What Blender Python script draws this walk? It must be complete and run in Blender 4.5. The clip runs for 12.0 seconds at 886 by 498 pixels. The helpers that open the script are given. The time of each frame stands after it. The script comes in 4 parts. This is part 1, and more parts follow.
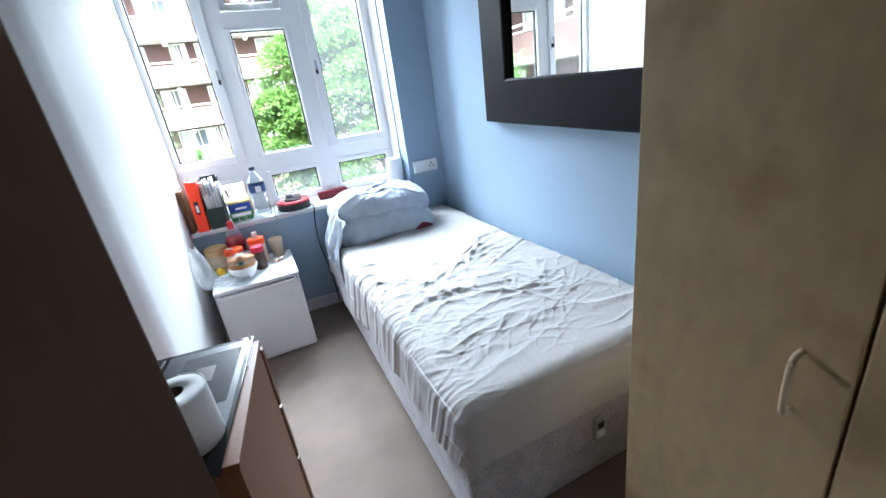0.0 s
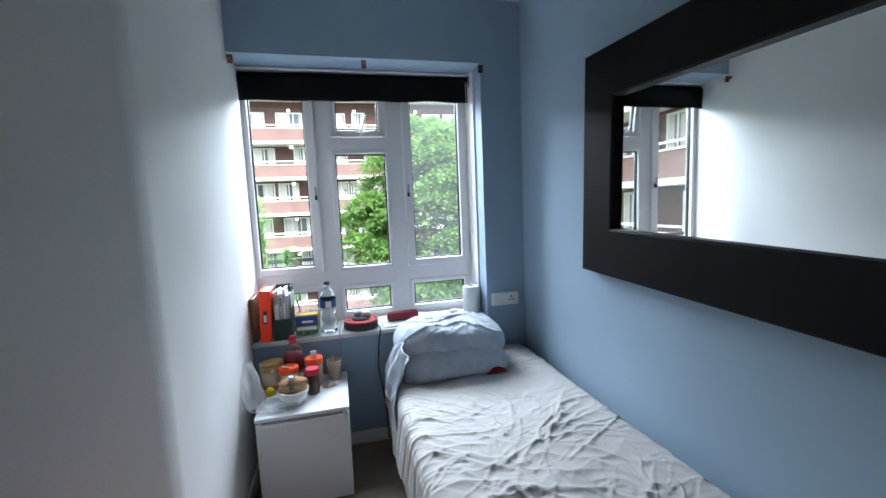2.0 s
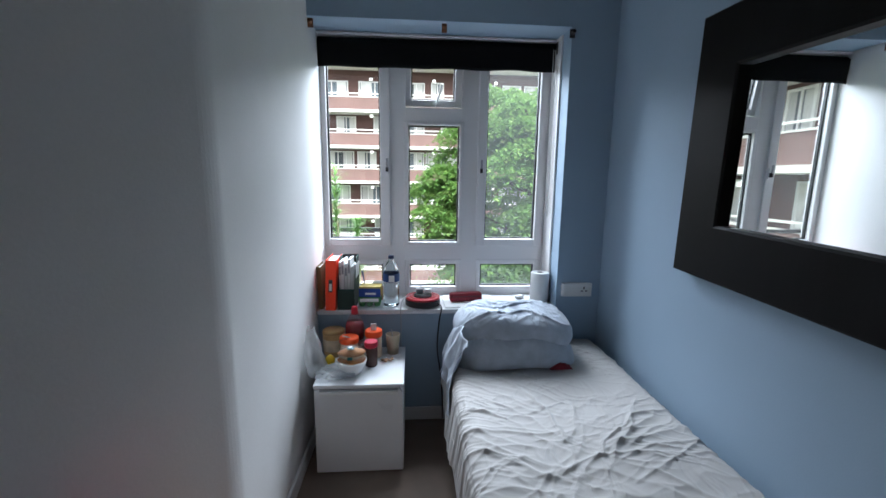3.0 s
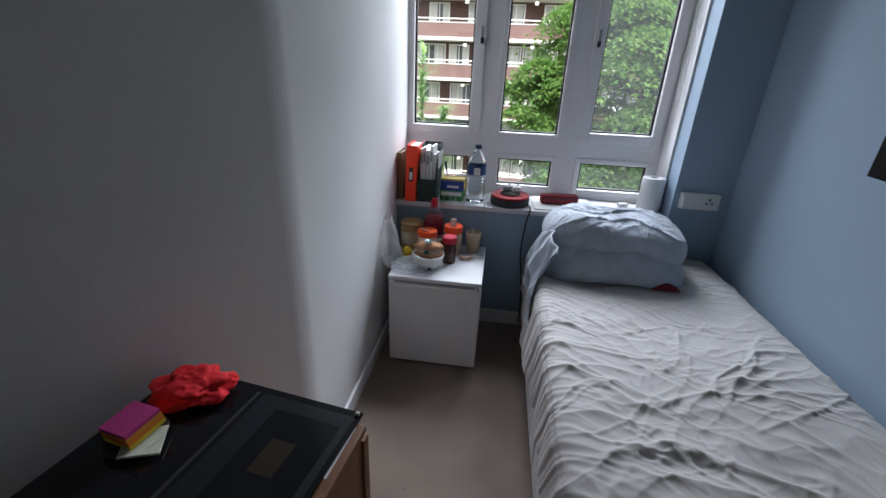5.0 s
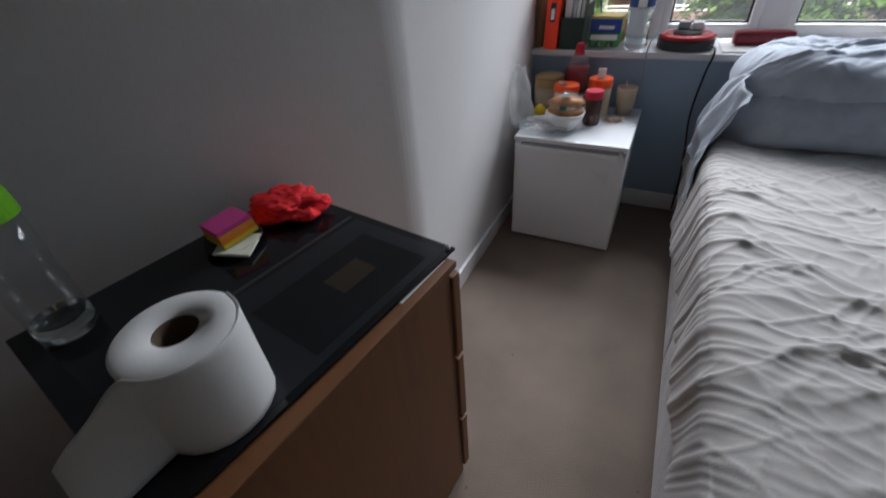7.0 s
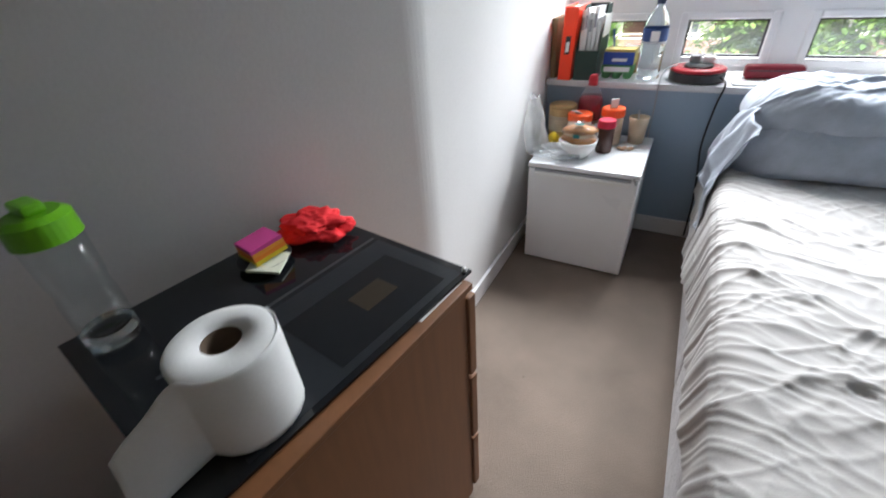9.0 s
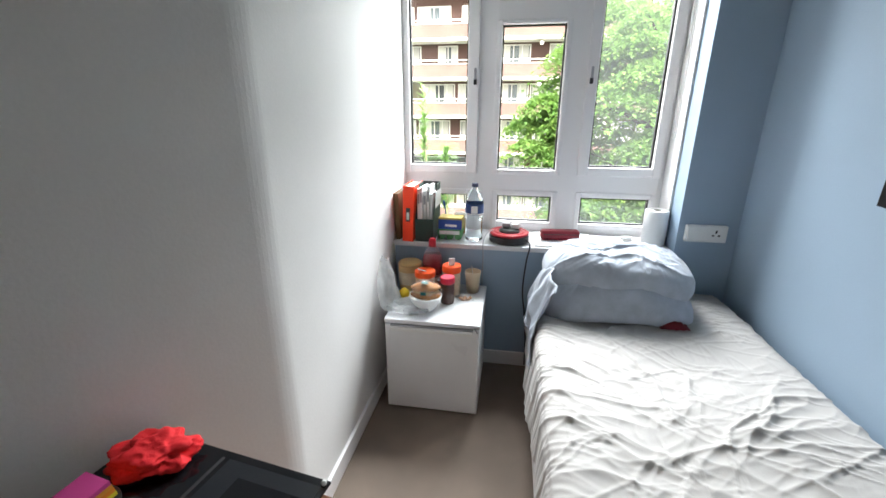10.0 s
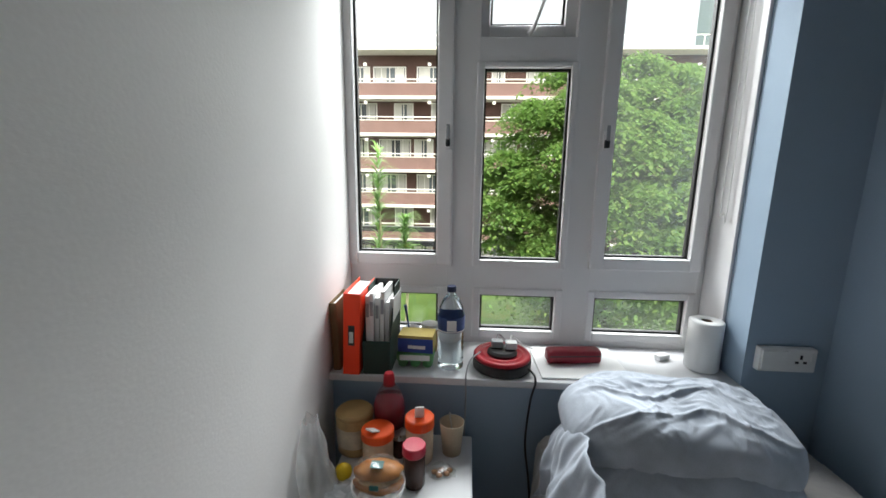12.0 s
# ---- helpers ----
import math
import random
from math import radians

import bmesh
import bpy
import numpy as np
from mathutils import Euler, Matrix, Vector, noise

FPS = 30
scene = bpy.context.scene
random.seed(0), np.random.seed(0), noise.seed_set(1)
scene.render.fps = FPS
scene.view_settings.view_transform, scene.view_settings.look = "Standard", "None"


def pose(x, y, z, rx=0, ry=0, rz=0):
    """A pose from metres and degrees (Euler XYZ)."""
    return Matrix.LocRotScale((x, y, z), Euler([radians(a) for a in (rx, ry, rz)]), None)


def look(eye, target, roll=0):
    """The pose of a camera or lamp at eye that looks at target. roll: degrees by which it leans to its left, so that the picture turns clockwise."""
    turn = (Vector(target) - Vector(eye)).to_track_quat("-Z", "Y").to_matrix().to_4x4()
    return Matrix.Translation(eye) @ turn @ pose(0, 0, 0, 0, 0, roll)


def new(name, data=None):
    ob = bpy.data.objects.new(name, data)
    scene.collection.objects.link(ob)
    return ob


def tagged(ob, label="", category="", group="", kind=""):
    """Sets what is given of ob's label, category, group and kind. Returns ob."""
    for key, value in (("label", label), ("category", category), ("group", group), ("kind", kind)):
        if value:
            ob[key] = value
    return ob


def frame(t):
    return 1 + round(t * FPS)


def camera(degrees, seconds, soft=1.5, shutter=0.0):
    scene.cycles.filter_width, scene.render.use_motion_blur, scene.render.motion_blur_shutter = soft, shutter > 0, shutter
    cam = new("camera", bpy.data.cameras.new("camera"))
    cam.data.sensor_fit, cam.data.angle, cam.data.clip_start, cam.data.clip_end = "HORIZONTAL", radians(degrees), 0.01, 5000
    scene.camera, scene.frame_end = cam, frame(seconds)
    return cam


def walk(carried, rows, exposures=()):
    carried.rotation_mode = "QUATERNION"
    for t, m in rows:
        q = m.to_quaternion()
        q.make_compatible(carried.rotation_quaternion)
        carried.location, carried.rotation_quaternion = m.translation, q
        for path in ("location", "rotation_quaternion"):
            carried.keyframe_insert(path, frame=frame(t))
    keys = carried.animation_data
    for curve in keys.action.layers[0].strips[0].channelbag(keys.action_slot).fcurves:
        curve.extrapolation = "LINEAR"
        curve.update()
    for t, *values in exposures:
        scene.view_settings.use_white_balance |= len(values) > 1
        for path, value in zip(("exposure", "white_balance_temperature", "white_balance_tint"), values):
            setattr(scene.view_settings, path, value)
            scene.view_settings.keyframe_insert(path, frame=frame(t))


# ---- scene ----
cam = camera(94.1, 12.0, shutter=0.2)
PATH = [
    (0, (0.236, -0.048, 1.453), (0.954, 1.674, 0.732), -8.0),
    (0.2, (0.257, 0.016, 1.436), (0.98, 1.708, 0.652), -8.2),
    (0.5, (0.276, 0.093, 1.428), (1.032, 1.789, 0.685), -6.8),
    (0.8, (0.305, 0.17, 1.474), (1.043, 1.917, 0.838), -5.6),
    (1, (0.323, 0.208, 1.512), (0.986, 2.011, 0.955), -4.4),
    (1.2, (0.346, 0.249, 1.533), (0.989, 2.075, 1.029), -2.6),
    (1.5, (0.334, 0.263, 1.569), (0.97, 2.113, 1.152), -0.4),
    (2, (0.326, 0.264, 1.603), (0.808, 2.193, 1.386), -2.4),
    (2.5, (0.333, 0.327, 1.637), (0.611, 2.297, 1.437), -0.5),
    (3, (0.356, 0.397, 1.623), (0.507, 2.363, 1.288), 0.8),
    (3.5, (0.376, 0.447, 1.567), (0.457, 2.385, 1.079), 0.6),
    (3.7, (0.39, 0.465, 1.557), (0.44, 2.384, 1.002), 0.5),
    (5.3, (0.33, 0.671, 1.465), (0.089, 2.491, 0.673), 2.7),
    (5.5, (0.346, 0.7, 1.45), (0.106, 2.513, 0.639), 2.3),
    (6, (0.424, 0.759, 1.383), (0.021, 2.482, 0.451), -0.3),
    (6.5, (0.417, 0.756, 1.355), (-0.164, 2.404, 0.382), -1.3),
    (6.8, (0.403, 0.749, 1.302), (-0.333, 2.273, 0.236), -3.7),
    (7, (0.373, 0.75, 1.243), (-0.403, 2.159, 0.054), -4.6),
    (7.2, (0.347, 0.748, 1.209), (-0.454, 2.052, -0.079), -4.9),
    (8.8, (0.356, 0.704, 1.233), (-0.532, 2.034, 0.032), -4.4),
    (9, (0.38, 0.713, 1.276), (-0.466, 2.148, 0.169), -4.2),
    (9.2, (0.395, 0.74, 1.33), (-0.316, 2.29, 0.302), -2.9),
    (9.5, (0.43, 0.747, 1.38), (-0.102, 2.489, 0.556), -2.6),
    (10, (0.424, 0.697, 1.504), (0.116, 2.573, 0.881), 0.2),
    (10.5, (0.413, 0.754, 1.554), (0.091, 2.657, 1.03), 0.1),
    (11, (0.39, 0.912, 1.563), (-0.074, 2.809, 1.132), -1.0),
    (11.5, (0.28, 1.21, 1.575), (0.049, 3.158, 1.187), -2.2),
    (12, (0.274, 1.508, 1.58), (0.162, 3.467, 1.192), 0.8),
]
EXPOSURES = [(0, 3.15, 5750, 1), (0.5, 2.9, 5750, 1), (1, 2.55, 5800, 1), (1.5, 2.3, 5850, 1), (2, 2.05, 5900, 1), (2.5, 1.8, 5900, 2), (3.5, 1.45, 6100, 4), (5.5, 1.25, 6300, 8), (7, 1.4, 6550, 8),
             (8.8, 2.48, 6700, 6), (9.5, 2.62, 6800, 4), (10, 2.55, 6900, 3), (10.5, 2.25, 7000, 3), (11, 1.95, 7000, 3), (12, 1.3, 7000, 3)]
walk(cam, [(t, look(eye, target, roll)) for t, eye, target, roll in PATH], EXPOSURES)

# ---- world and daylight ----
SUN_UP, SUN_ROUND = radians(48), radians(159)
world = bpy.data.worlds.new("overcast_sky")
scene.world = world
world.use_nodes = True
wn, wl = world.node_tree.nodes, world.node_tree.links
sky = wn.new("ShaderNodeTexSky")
sky.sky_type, sky.sun_disc, sky.sun_elevation, sky.sun_rotation = "NISHITA", False, SUN_UP, SUN_ROUND
sky.dust_density, sky.ozone_density = 4.0, 1.0
pale = wn.new("ShaderNodeHueSaturation")
pale.inputs["Saturation"].default_value = 0.3
wl.new(sky.outputs["Color"], pale.inputs["Color"])
wl.new(pale.outputs["Color"], wn["Background"].inputs["Color"])
wn["Background"].inputs["Strength"].default_value = 0.15
sun = new("sun", bpy.data.lights.new("sun", "SUN"))
sun.data.energy, sun.data.angle, sun.data.color = 2.7, radians(25), (1.0, 0.96, 0.9)
daylight = new("window_daylight", bpy.data.lights.new("window_daylight", "AREA"))
daylight.data.shape, daylight.data.size, daylight.data.size_y = "RECTANGLE", 5.4, 2.4
daylight.data.energy, daylight.data.color = 415, (0.93, 0.97, 1.08)
daylight.matrix_world = look((0.65, 6.0, 4.15), (0.55, 3.0, 1.4))
sun.matrix_world = look((0, 0, 40), (-0.35, 0.9, 38.9))


# ---- materials ----
def material(name, base, rough=0.6, vary=0.12, scale=6.0, fine=120.0, bump=0.15, metal=0.0, stretch=(1, 1, 1), alpha_tint=None, spec=0.5, per_object=0.0, transmission=0.0, ior=1.45, sheen=0.0):
    """Principled surface with two scales of variation in colour, roughness and relief."""
    m = bpy.data.materials.new(name)
    m.use_nodes = True
    n, l = m.node_tree.nodes, m.node_tree.links
    p = n["Principled BSDF"]
    tc, mp = n.new("ShaderNodeTexCoord"), n.new("ShaderNodeMapping")
    mp.inputs["Scale"].default_value = stretch
    l.new(tc.outputs["Object"], mp.inputs["Vector"])
    big, small = n.new("ShaderNodeTexNoise"), n.new("ShaderNodeTexNoise")
    for t, sc, d in ((big, scale, 4), (small, fine, 3)):
        t.inputs["Scale"].default_value, t.inputs["Detail"].default_value = sc, d
        l.new(mp.outputs["Vector"], t.inputs["Vector"])
    mix = n.new("ShaderNodeMath")
    mix.operation = "MULTIPLY_ADD"
    l.new(small.outputs["Fac"], mix.inputs[0])
    mix.inputs[1].default_value = 0.5
    l.new(big.outputs["Fac"], mix.inputs[2])
    rng = n.new("ShaderNodeMapRange")
    rng.inputs["From Min"].default_value, rng.inputs["From Max"].default_value = 0.45, 1.05
    rng.inputs["To Min"].default_value, rng.inputs["To Max"].default_value = 1 - vary, 1 + vary
    l.new(mix.outputs[0], rng.inputs["Value"])
    val = rng.outputs["Result"]
    if per_object:
        info, r2, mul = n.new("ShaderNodeObjectInfo"), n.new("ShaderNodeMapRange"), n.new("ShaderNodeMath")
        r2.inputs["To Min"].default_value, r2.inputs["To Max"].default_value = 1 - per_object, 1 + per_object
        mul.operation = "MULTIPLY"
        l.new(info.outputs["Random"], r2.inputs["Value"])
        l.new(val, mul.inputs[0]), l.new(r2.outputs["Result"], mul.inputs[1])
        val = mul.outputs[0]
    vm = n.new("ShaderNodeVectorMath")
    vm.operation = "SCALE"
    vm.inputs[0].default_value = base
    l.new(val, vm.inputs["Scale"])
    l.new(vm.outputs["Vector"], p.inputs["Base Color"])
    rr = n.new("ShaderNodeMapRange")
    rr.inputs["To Min"].default_value, rr.inputs["To Max"].default_value = max(0.02, rough - 0.08), min(1, rough + 0.08)
    l.new(big.outputs["Fac"], rr.inputs["Value"])
    l.new(rr.outputs["Result"], p.inputs["Roughness"])
    p.inputs["Metallic"].default_value = metal
    p.inputs["Specular IOR Level"].default_value = spec
    p.inputs["Transmission Weight"].default_value = transmission
    p.inputs["IOR"].default_value = ior
    p.inputs["Sheen Weight"].default_value = sheen
    if bump:
        b = n.new("ShaderNodeBump")
        b.inputs["Strength"].default_value, b.inputs["Distance"].default_value = bump, 0.004
        l.new(mix.outputs[0], b.inputs["Height"])
        l.new(b.outputs["Normal"], p.inputs["Normal"])
    return m


def glass(name, rough=0.0, tint=(1, 1, 1), haze=0.0):
    """Thin clear pane: passes light straight through and mirrors at grazing angles; haze is a film of dirt."""
    m = bpy.data.materials.new(name)
    m.use_nodes = True
    n, l = m.node_tree.nodes, m.node_tree.links
    n.remove(n["Principled BSDF"])
    out = n["Material Output"]
    clear, gloss, mix, lw, fr = n.new("ShaderNodeBsdfTransparent"), n.new("ShaderNodeBsdfGlossy"), n.new("ShaderNodeMixShader"), n.new("ShaderNodeLayerWeight"), n.new("ShaderNodeMath")
    clear.inputs["Color"].default_value = (*tint, 1)
    gloss.inputs["Roughness"].default_value = rough
    lw.inputs["Blend"].default_value = 0.12
    fr.operation = "MULTIPLY_ADD"
    fr.inputs[1].default_value, fr.inputs[2].default_value = 0.5, 0.03
    l.new(lw.outputs["Facing"], fr.inputs[0])
    l.new(fr.outputs[0], mix.inputs[0]), l.new(clear.outputs[0], mix.inputs[1]), l.new(gloss.outputs[0], mix.inputs[2])
    last = mix
    if haze:
        film, m2, tex, r = n.new("ShaderNodeBsdfTranslucent"), n.new("ShaderNodeMixShader"), n.new("ShaderNodeTexNoise"), n.new("ShaderNodeMapRange")
        film.inputs["Color"].default_value = (0.9, 0.92, 0.93, 1)
        tex.inputs["Scale"].default_value, tex.inputs["Detail"].default_value = 3.0, 6
        r.inputs["To Min"].default_value, r.inputs["To Max"].default_value = haze * 0.5, haze * 1.5
        l.new(tex.outputs["Fac"], r.inputs["Value"]), l.new(r.outputs["Result"], m2.inputs[0])
        l.new(mix.outputs[0], m2.inputs[1]), l.new(film.outputs[0], m2.inputs[2])
        last = m2
    l.new(last.outputs[0], out.inputs["Surface"])
    return m


WHITE_WALL = material("white_emulsion", (0.77, 0.755, 0.745), 0.75, 0.045, 2.5, 110, 0.22)
BLUE_WALL = material("blue_emulsion", (0.315, 0.412, 0.52), 0.7, 0.04, 2.0, 180, 0.12)
CEILING = material("ceiling_paint", (0.8, 0.8, 0.79), 0.8, 0.03, 2, 150, 0.1)
CARPET = material("beige_carpet", (0.205, 0.158, 0.126), 0.95, 0.24, 3.5, 260, 0.9, sheen=0.3)
UPVC = material("white_upvc", (0.78, 0.77, 0.78), 0.35, 0.02, 3, 90, 0.02)
GASKET = material("black_gasket", (0.015, 0.015, 0.015), 0.6, 0.1)
PANE = glass("window_glass")
HAZY_PANE = glass("dusty_window_glass", haze=0.015)
BLIND = material("black_blind", (0.008, 0.008, 0.009), 0.85, 0.3, 5, 200, 0.2, spec=0.15)
BLACKWOOD = material("black_brown_frame", (0.007, 0.0065, 0.0065), 0.5, 0.25, 4, 120, 0.08, stretch=(1, 6, 1), spec=0.14)
CHROME = material("brushed_metal", (0.6, 0.6, 0.6), 0.28, 0.05, 5, 200, 0.03, metal=1.0)
PLASTIC_W = material("white_plastic", (0.78, 0.78, 0.77), 0.35, 0.03, 6, 150, 0.03)
FRIDGE_W = material("fridge_enamel", (0.76, 0.77, 0.79), 0.3, 0.03, 4, 300, 0.05)
GREY_P = material("grey_plastic", (0.35, 0.36, 0.38), 0.4, 0.06)
BLACK_P = material("black_plastic", (0.02, 0.02, 0.022), 0.4, 0.15)
RED_P = material("red_plastic", (0.42, 0.010, 0.025), 0.35, 0.08)
SHEET = material("pale_sheet", (0.455, 0.435, 0.42), 0.85, 0.05, 5, 400, 0.15, sheen=0.2)
PILLOW = material("blue_grey_pillowcase", (0.385, 0.425, 0.49), 0.8, 0.2, 13, 350, 0.15, sheen=0.2)
DIVAN = material("grey_divan_fabric", (0.42, 0.40, 0.41), 0.95, 0.25, 14, 220, 0.5, sheen=0.3)
BIRCH = material("birch_laminate", (0.47, 0.34, 0.188), 0.45, 0.22, 3.0, 30, 0.04, stretch=(1, 1, 0.45))
OAK = material("oak_veneer", (0.185, 0.076, 0.031), 0.45, 0.25, 4, 60, 0.06, stretch=(1, 1, 0.12))
DARKDOOR = material("dark_brown_door", (0.125, 0.064, 0.04), 0.6, 0.2, 3, 60, 0.08, stretch=(1, 1, 0.15))
BLACKGLASS = material("black_glass", (0.008, 0.009, 0.011), 0.07, 0.1, 5, 60, 0.0)
PAPER = material("white_paper", (0.8, 0.8, 0.79), 0.85, 0.04, 8, 200, 0.1)
CARDCORE = material("brown_card", (0.12, 0.08, 0.055), 0.9, 0.1)


def specks(mat, colour, scale, share):
    """Sparse small dark specks over a material's colour."""
    n, l = mat.node_tree.nodes, mat.node_tree.links
    p = n["Principled BSDF"]
    old = p.inputs["Base Color"].links[0].from_socket
    tc, v, r, mx = n.new("ShaderNodeTexCoord"), n.new("ShaderNodeTexVoronoi"), n.new("ShaderNodeMapRange"), n.new("ShaderNodeMix")
    v.inputs["Scale"].default_value = scale
    l.new(tc.outputs["Object"], v.inputs["Vector"])
    r.inputs["From Min"].default_value, r.inputs["From Max"].default_value = share, share * 0.4
    l.new(v.outputs["Distance"], r.inputs["Value"])
    mx.data_type = "RGBA"
    l.new(r.outputs["Result"], mx.inputs["Factor"])
    l.new(old, mx.inputs["A"])
    mx.inputs["B"].default_value = (*colour, 1)
    l.new(mx.outputs["Result"], p.inputs["Base Color"])


def stains(mat, colour, scale, lo, hi, most):
    """Irregular blotches of another colour over a material."""
    n, l = mat.node_tree.nodes, mat.node_tree.links
    p = n["Principled BSDF"]
    old = p.inputs["Base Color"].links[0].from_socket
    tc, v, r, mx = n.new("ShaderNodeTexCoord"), n.new("ShaderNodeTexNoise"), n.new("ShaderNodeMapRange"), n.new("ShaderNodeMix")
    v.inputs["Scale"].default_value, v.inputs["Detail"].default_value, v.inputs["Distortion"].default_value = scale, 5, 0.6
    l.new(tc.outputs["Object"], v.inputs["Vector"])
    r.inputs["From Min"].default_value, r.inputs["From Max"].default_value, r.inputs["To Max"].default_value = lo, hi, most
    l.new(v.outputs["Fac"], r.inputs["Value"])
    mx.data_type = "RGBA"
    l.new(r.outputs["Result"], mx.inputs["Factor"])
    l.new(old, mx.inputs["A"])
    mx.inputs["B"].default_value = (*colour, 1)
    l.new(mx.outputs["Result"], p.inputs["Base Color"])


stains(BIRCH, (0.27, 0.15, 0.055), 3.2, 0.56, 0.74, 0.55)
stains(CARPET, (0.13, 0.095, 0.07), 2.3, 0.50, 0.78, 0.5)
specks(CARPET, (0.07, 0.05, 0.04), 9.0, 0.045)
specks(DIVAN, (0.22, 0.21, 0.22), 60.0, 0.3)


# ---- mesh helpers ----
def mesh_of(name, bm, mat, smooth=False):
    me = bpy.data.meshes.new(name)
    bmesh.ops.recalc_face_normals(bm, faces=bm.faces)
    bm.to_mesh(me)
    bm.free()
    if smooth:
        me.shade_smooth()
    if mat:
        me.materials.append(mat)
    return me


def part(name, bm, mat, parent=None, label="", smooth=False, at=None):
    """One bmesh as one mesh object, under a thing, a part, or on its own."""
    ob = new(name, mesh_of(name, bm, mat, smooth))
    if parent:
        ob.parent = parent
    if at:
        ob.matrix_basis = at
    if label:
        ob["label"] = label
    return ob


def again(name, ob, parent, at):
    """Another object on the same mesh."""
    o = new(name, ob.data)
    o.parent, o.matrix_basis = parent, at
    return o


def thing(name, label, category, at=None, group="", kind=""):
    ob = tagged(new(name), label, category, group, kind)
    if at:
        ob.matrix_basis = at
    return ob


def box(x0, x1, y0, y1, z0, z1, bevel=0.0, bm=None, seg=2):
    own = bmesh.new()
    bmesh.ops.create_cube(own, size=1)
    for v in own.verts:
        v.co = ((x0 + x1) / 2 + v.co.x * (x1 - x0), (y0 + y1) / 2 + v.co.y * (y1 - y0), (z0 + z1) / 2 + v.co.z * (z1 - z0))
    if bevel:
        bmesh.ops.bevel(own, geom=own.edges[:], offset=bevel, segments=seg, affect="EDGES", profile=0.6)
    if bm is None:
        return own
    return join(bm, own)


def join(bm, other):
    tmp = bpy.data.meshes.new("tmp")
    other.to_mesh(tmp)
    other.free()
    bm.from_mesh(tmp)
    bpy.data.meshes.remove(tmp)
    return bm


def lathe(profile, seg=32, cap=True):
    """Profile of (radius, height) turned round z."""
    bm = bmesh.new()
    rings = []
    for r, z in profile:
        if r <= 1e-6:
            rings.append([bm.verts.new((0, 0, z))])
        else:
            rings.append([bm.verts.new((r * math.cos(2 * math.pi * i / seg), r * math.sin(2 * math.pi * i / seg), z)) for i in range(seg)])
    for a, b in zip(rings, rings[1:]):
        for i in range(seg):
            q = [a[i % len(a)], a[(i + 1) % len(a)], b[(i + 1) % len(b)], b[i % len(b)]]
            q = [v for k, v in enumerate(q) if v not in q[:k]]
            if len(q) > 2:
                bm.faces.new(q)
    if cap:
        for r in (rings[0], rings[-1]):
            if len(r) > 2:
                bm.faces.new(r)
    return bm


def tube(points, radius, seg=8, bm=None):
    """Round rod along points."""
    bm = bm or bmesh.new()
    pts = [Vector(p) for p in points]
    rings = []
    for i, p in enumerate(pts):
        d = (pts[min(i + 1, len(pts) - 1)] - pts[max(i - 1, 0)]).normalized()
        side = d.cross(Vector((0, 0, 1)) if abs(d.z) < 0.95 else Vector((1, 0, 0))).normalized()
        up = side.cross(d)
        r = radius[i] if isinstance(radius, (list, tuple)) else radius
        rings.append([bm.verts.new(p + r * (math.cos(2 * math.pi * k / seg) * side + math.sin(2 * math.pi * k / seg) * up)) for k in range(seg)])
    for a, b in zip(rings, rings[1:]):
        for k in range(seg):
            bm.faces.new((a[k], a[(k + 1) % seg], b[(k + 1) % seg], b[k]))
    bm.faces.new(rings[0]), bm.faces.new(rings[-1])
    return bm


def spline(points, steps=8):
    """Catmull-Rom points through the given ones."""
    p = [Vector(q) for q in points]
    p = [p[0] * 2 - p[1]] + p + [p[-1] * 2 - p[-2]]
    out = []
    for i in range(1, len(p) - 2):
        for k in range(steps):
            t = k / steps
            a, b, c, d = p[i - 1], p[i], p[i + 1], p[i + 2]
            out.append(0.5 * (2 * b + (c - a) * t + (2 * a - 5 * b + 4 * c - d) * t * t + (3 * b - a - 3 * c + d) * t ** 3))
    return out + [p[-2]]


def surface(nu, nv, f, bm=None):
    """Grid of nu by nv cells, placed by f(u, v) with u, v from 0 to 1."""
    bm = bm or bmesh.new()
    vs = [[bm.verts.new(f(i / nu, j / nv)) for i in range(nu + 1)] for j in range(nv + 1)]
    for j in range(nv):
        for i in range(nu):
            bm.faces.new((vs[j][i], vs[j][i + 1], vs[j + 1][i + 1], vs[j + 1][i]))
    return bm


def prism(outline, z0, z1):
    """Upright block over a plan outline."""
    bm = bmesh.new()
    lo, hi = [bm.verts.new((x, y, z0)) for x, y in outline], [bm.verts.new((x, y, z1)) for x, y in outline]
    bm.faces.new(lo), bm.faces.new(hi)
    for i in range(len(outline)):
        k = (i + 1) % len(outline)
        bm.faces.new((lo[i], lo[k], hi[k], hi[i]))
    return bm


def structure(name, bm, mat, label="", category=""):
    return tagged(part(name, bm, mat), label, category, kind="structure")


# ---- the room ----
XL, XR, YW, H = -0.247, 1.612, 3.0, 2.945
YG, SILL = 3.34, 0.79
XREV, ZREV = 1.318, 2.535
YS = -0.28
CORNER = (XL, 1.73)
NEAR = (XL - 0.479 * (1.73 - YS), YS)

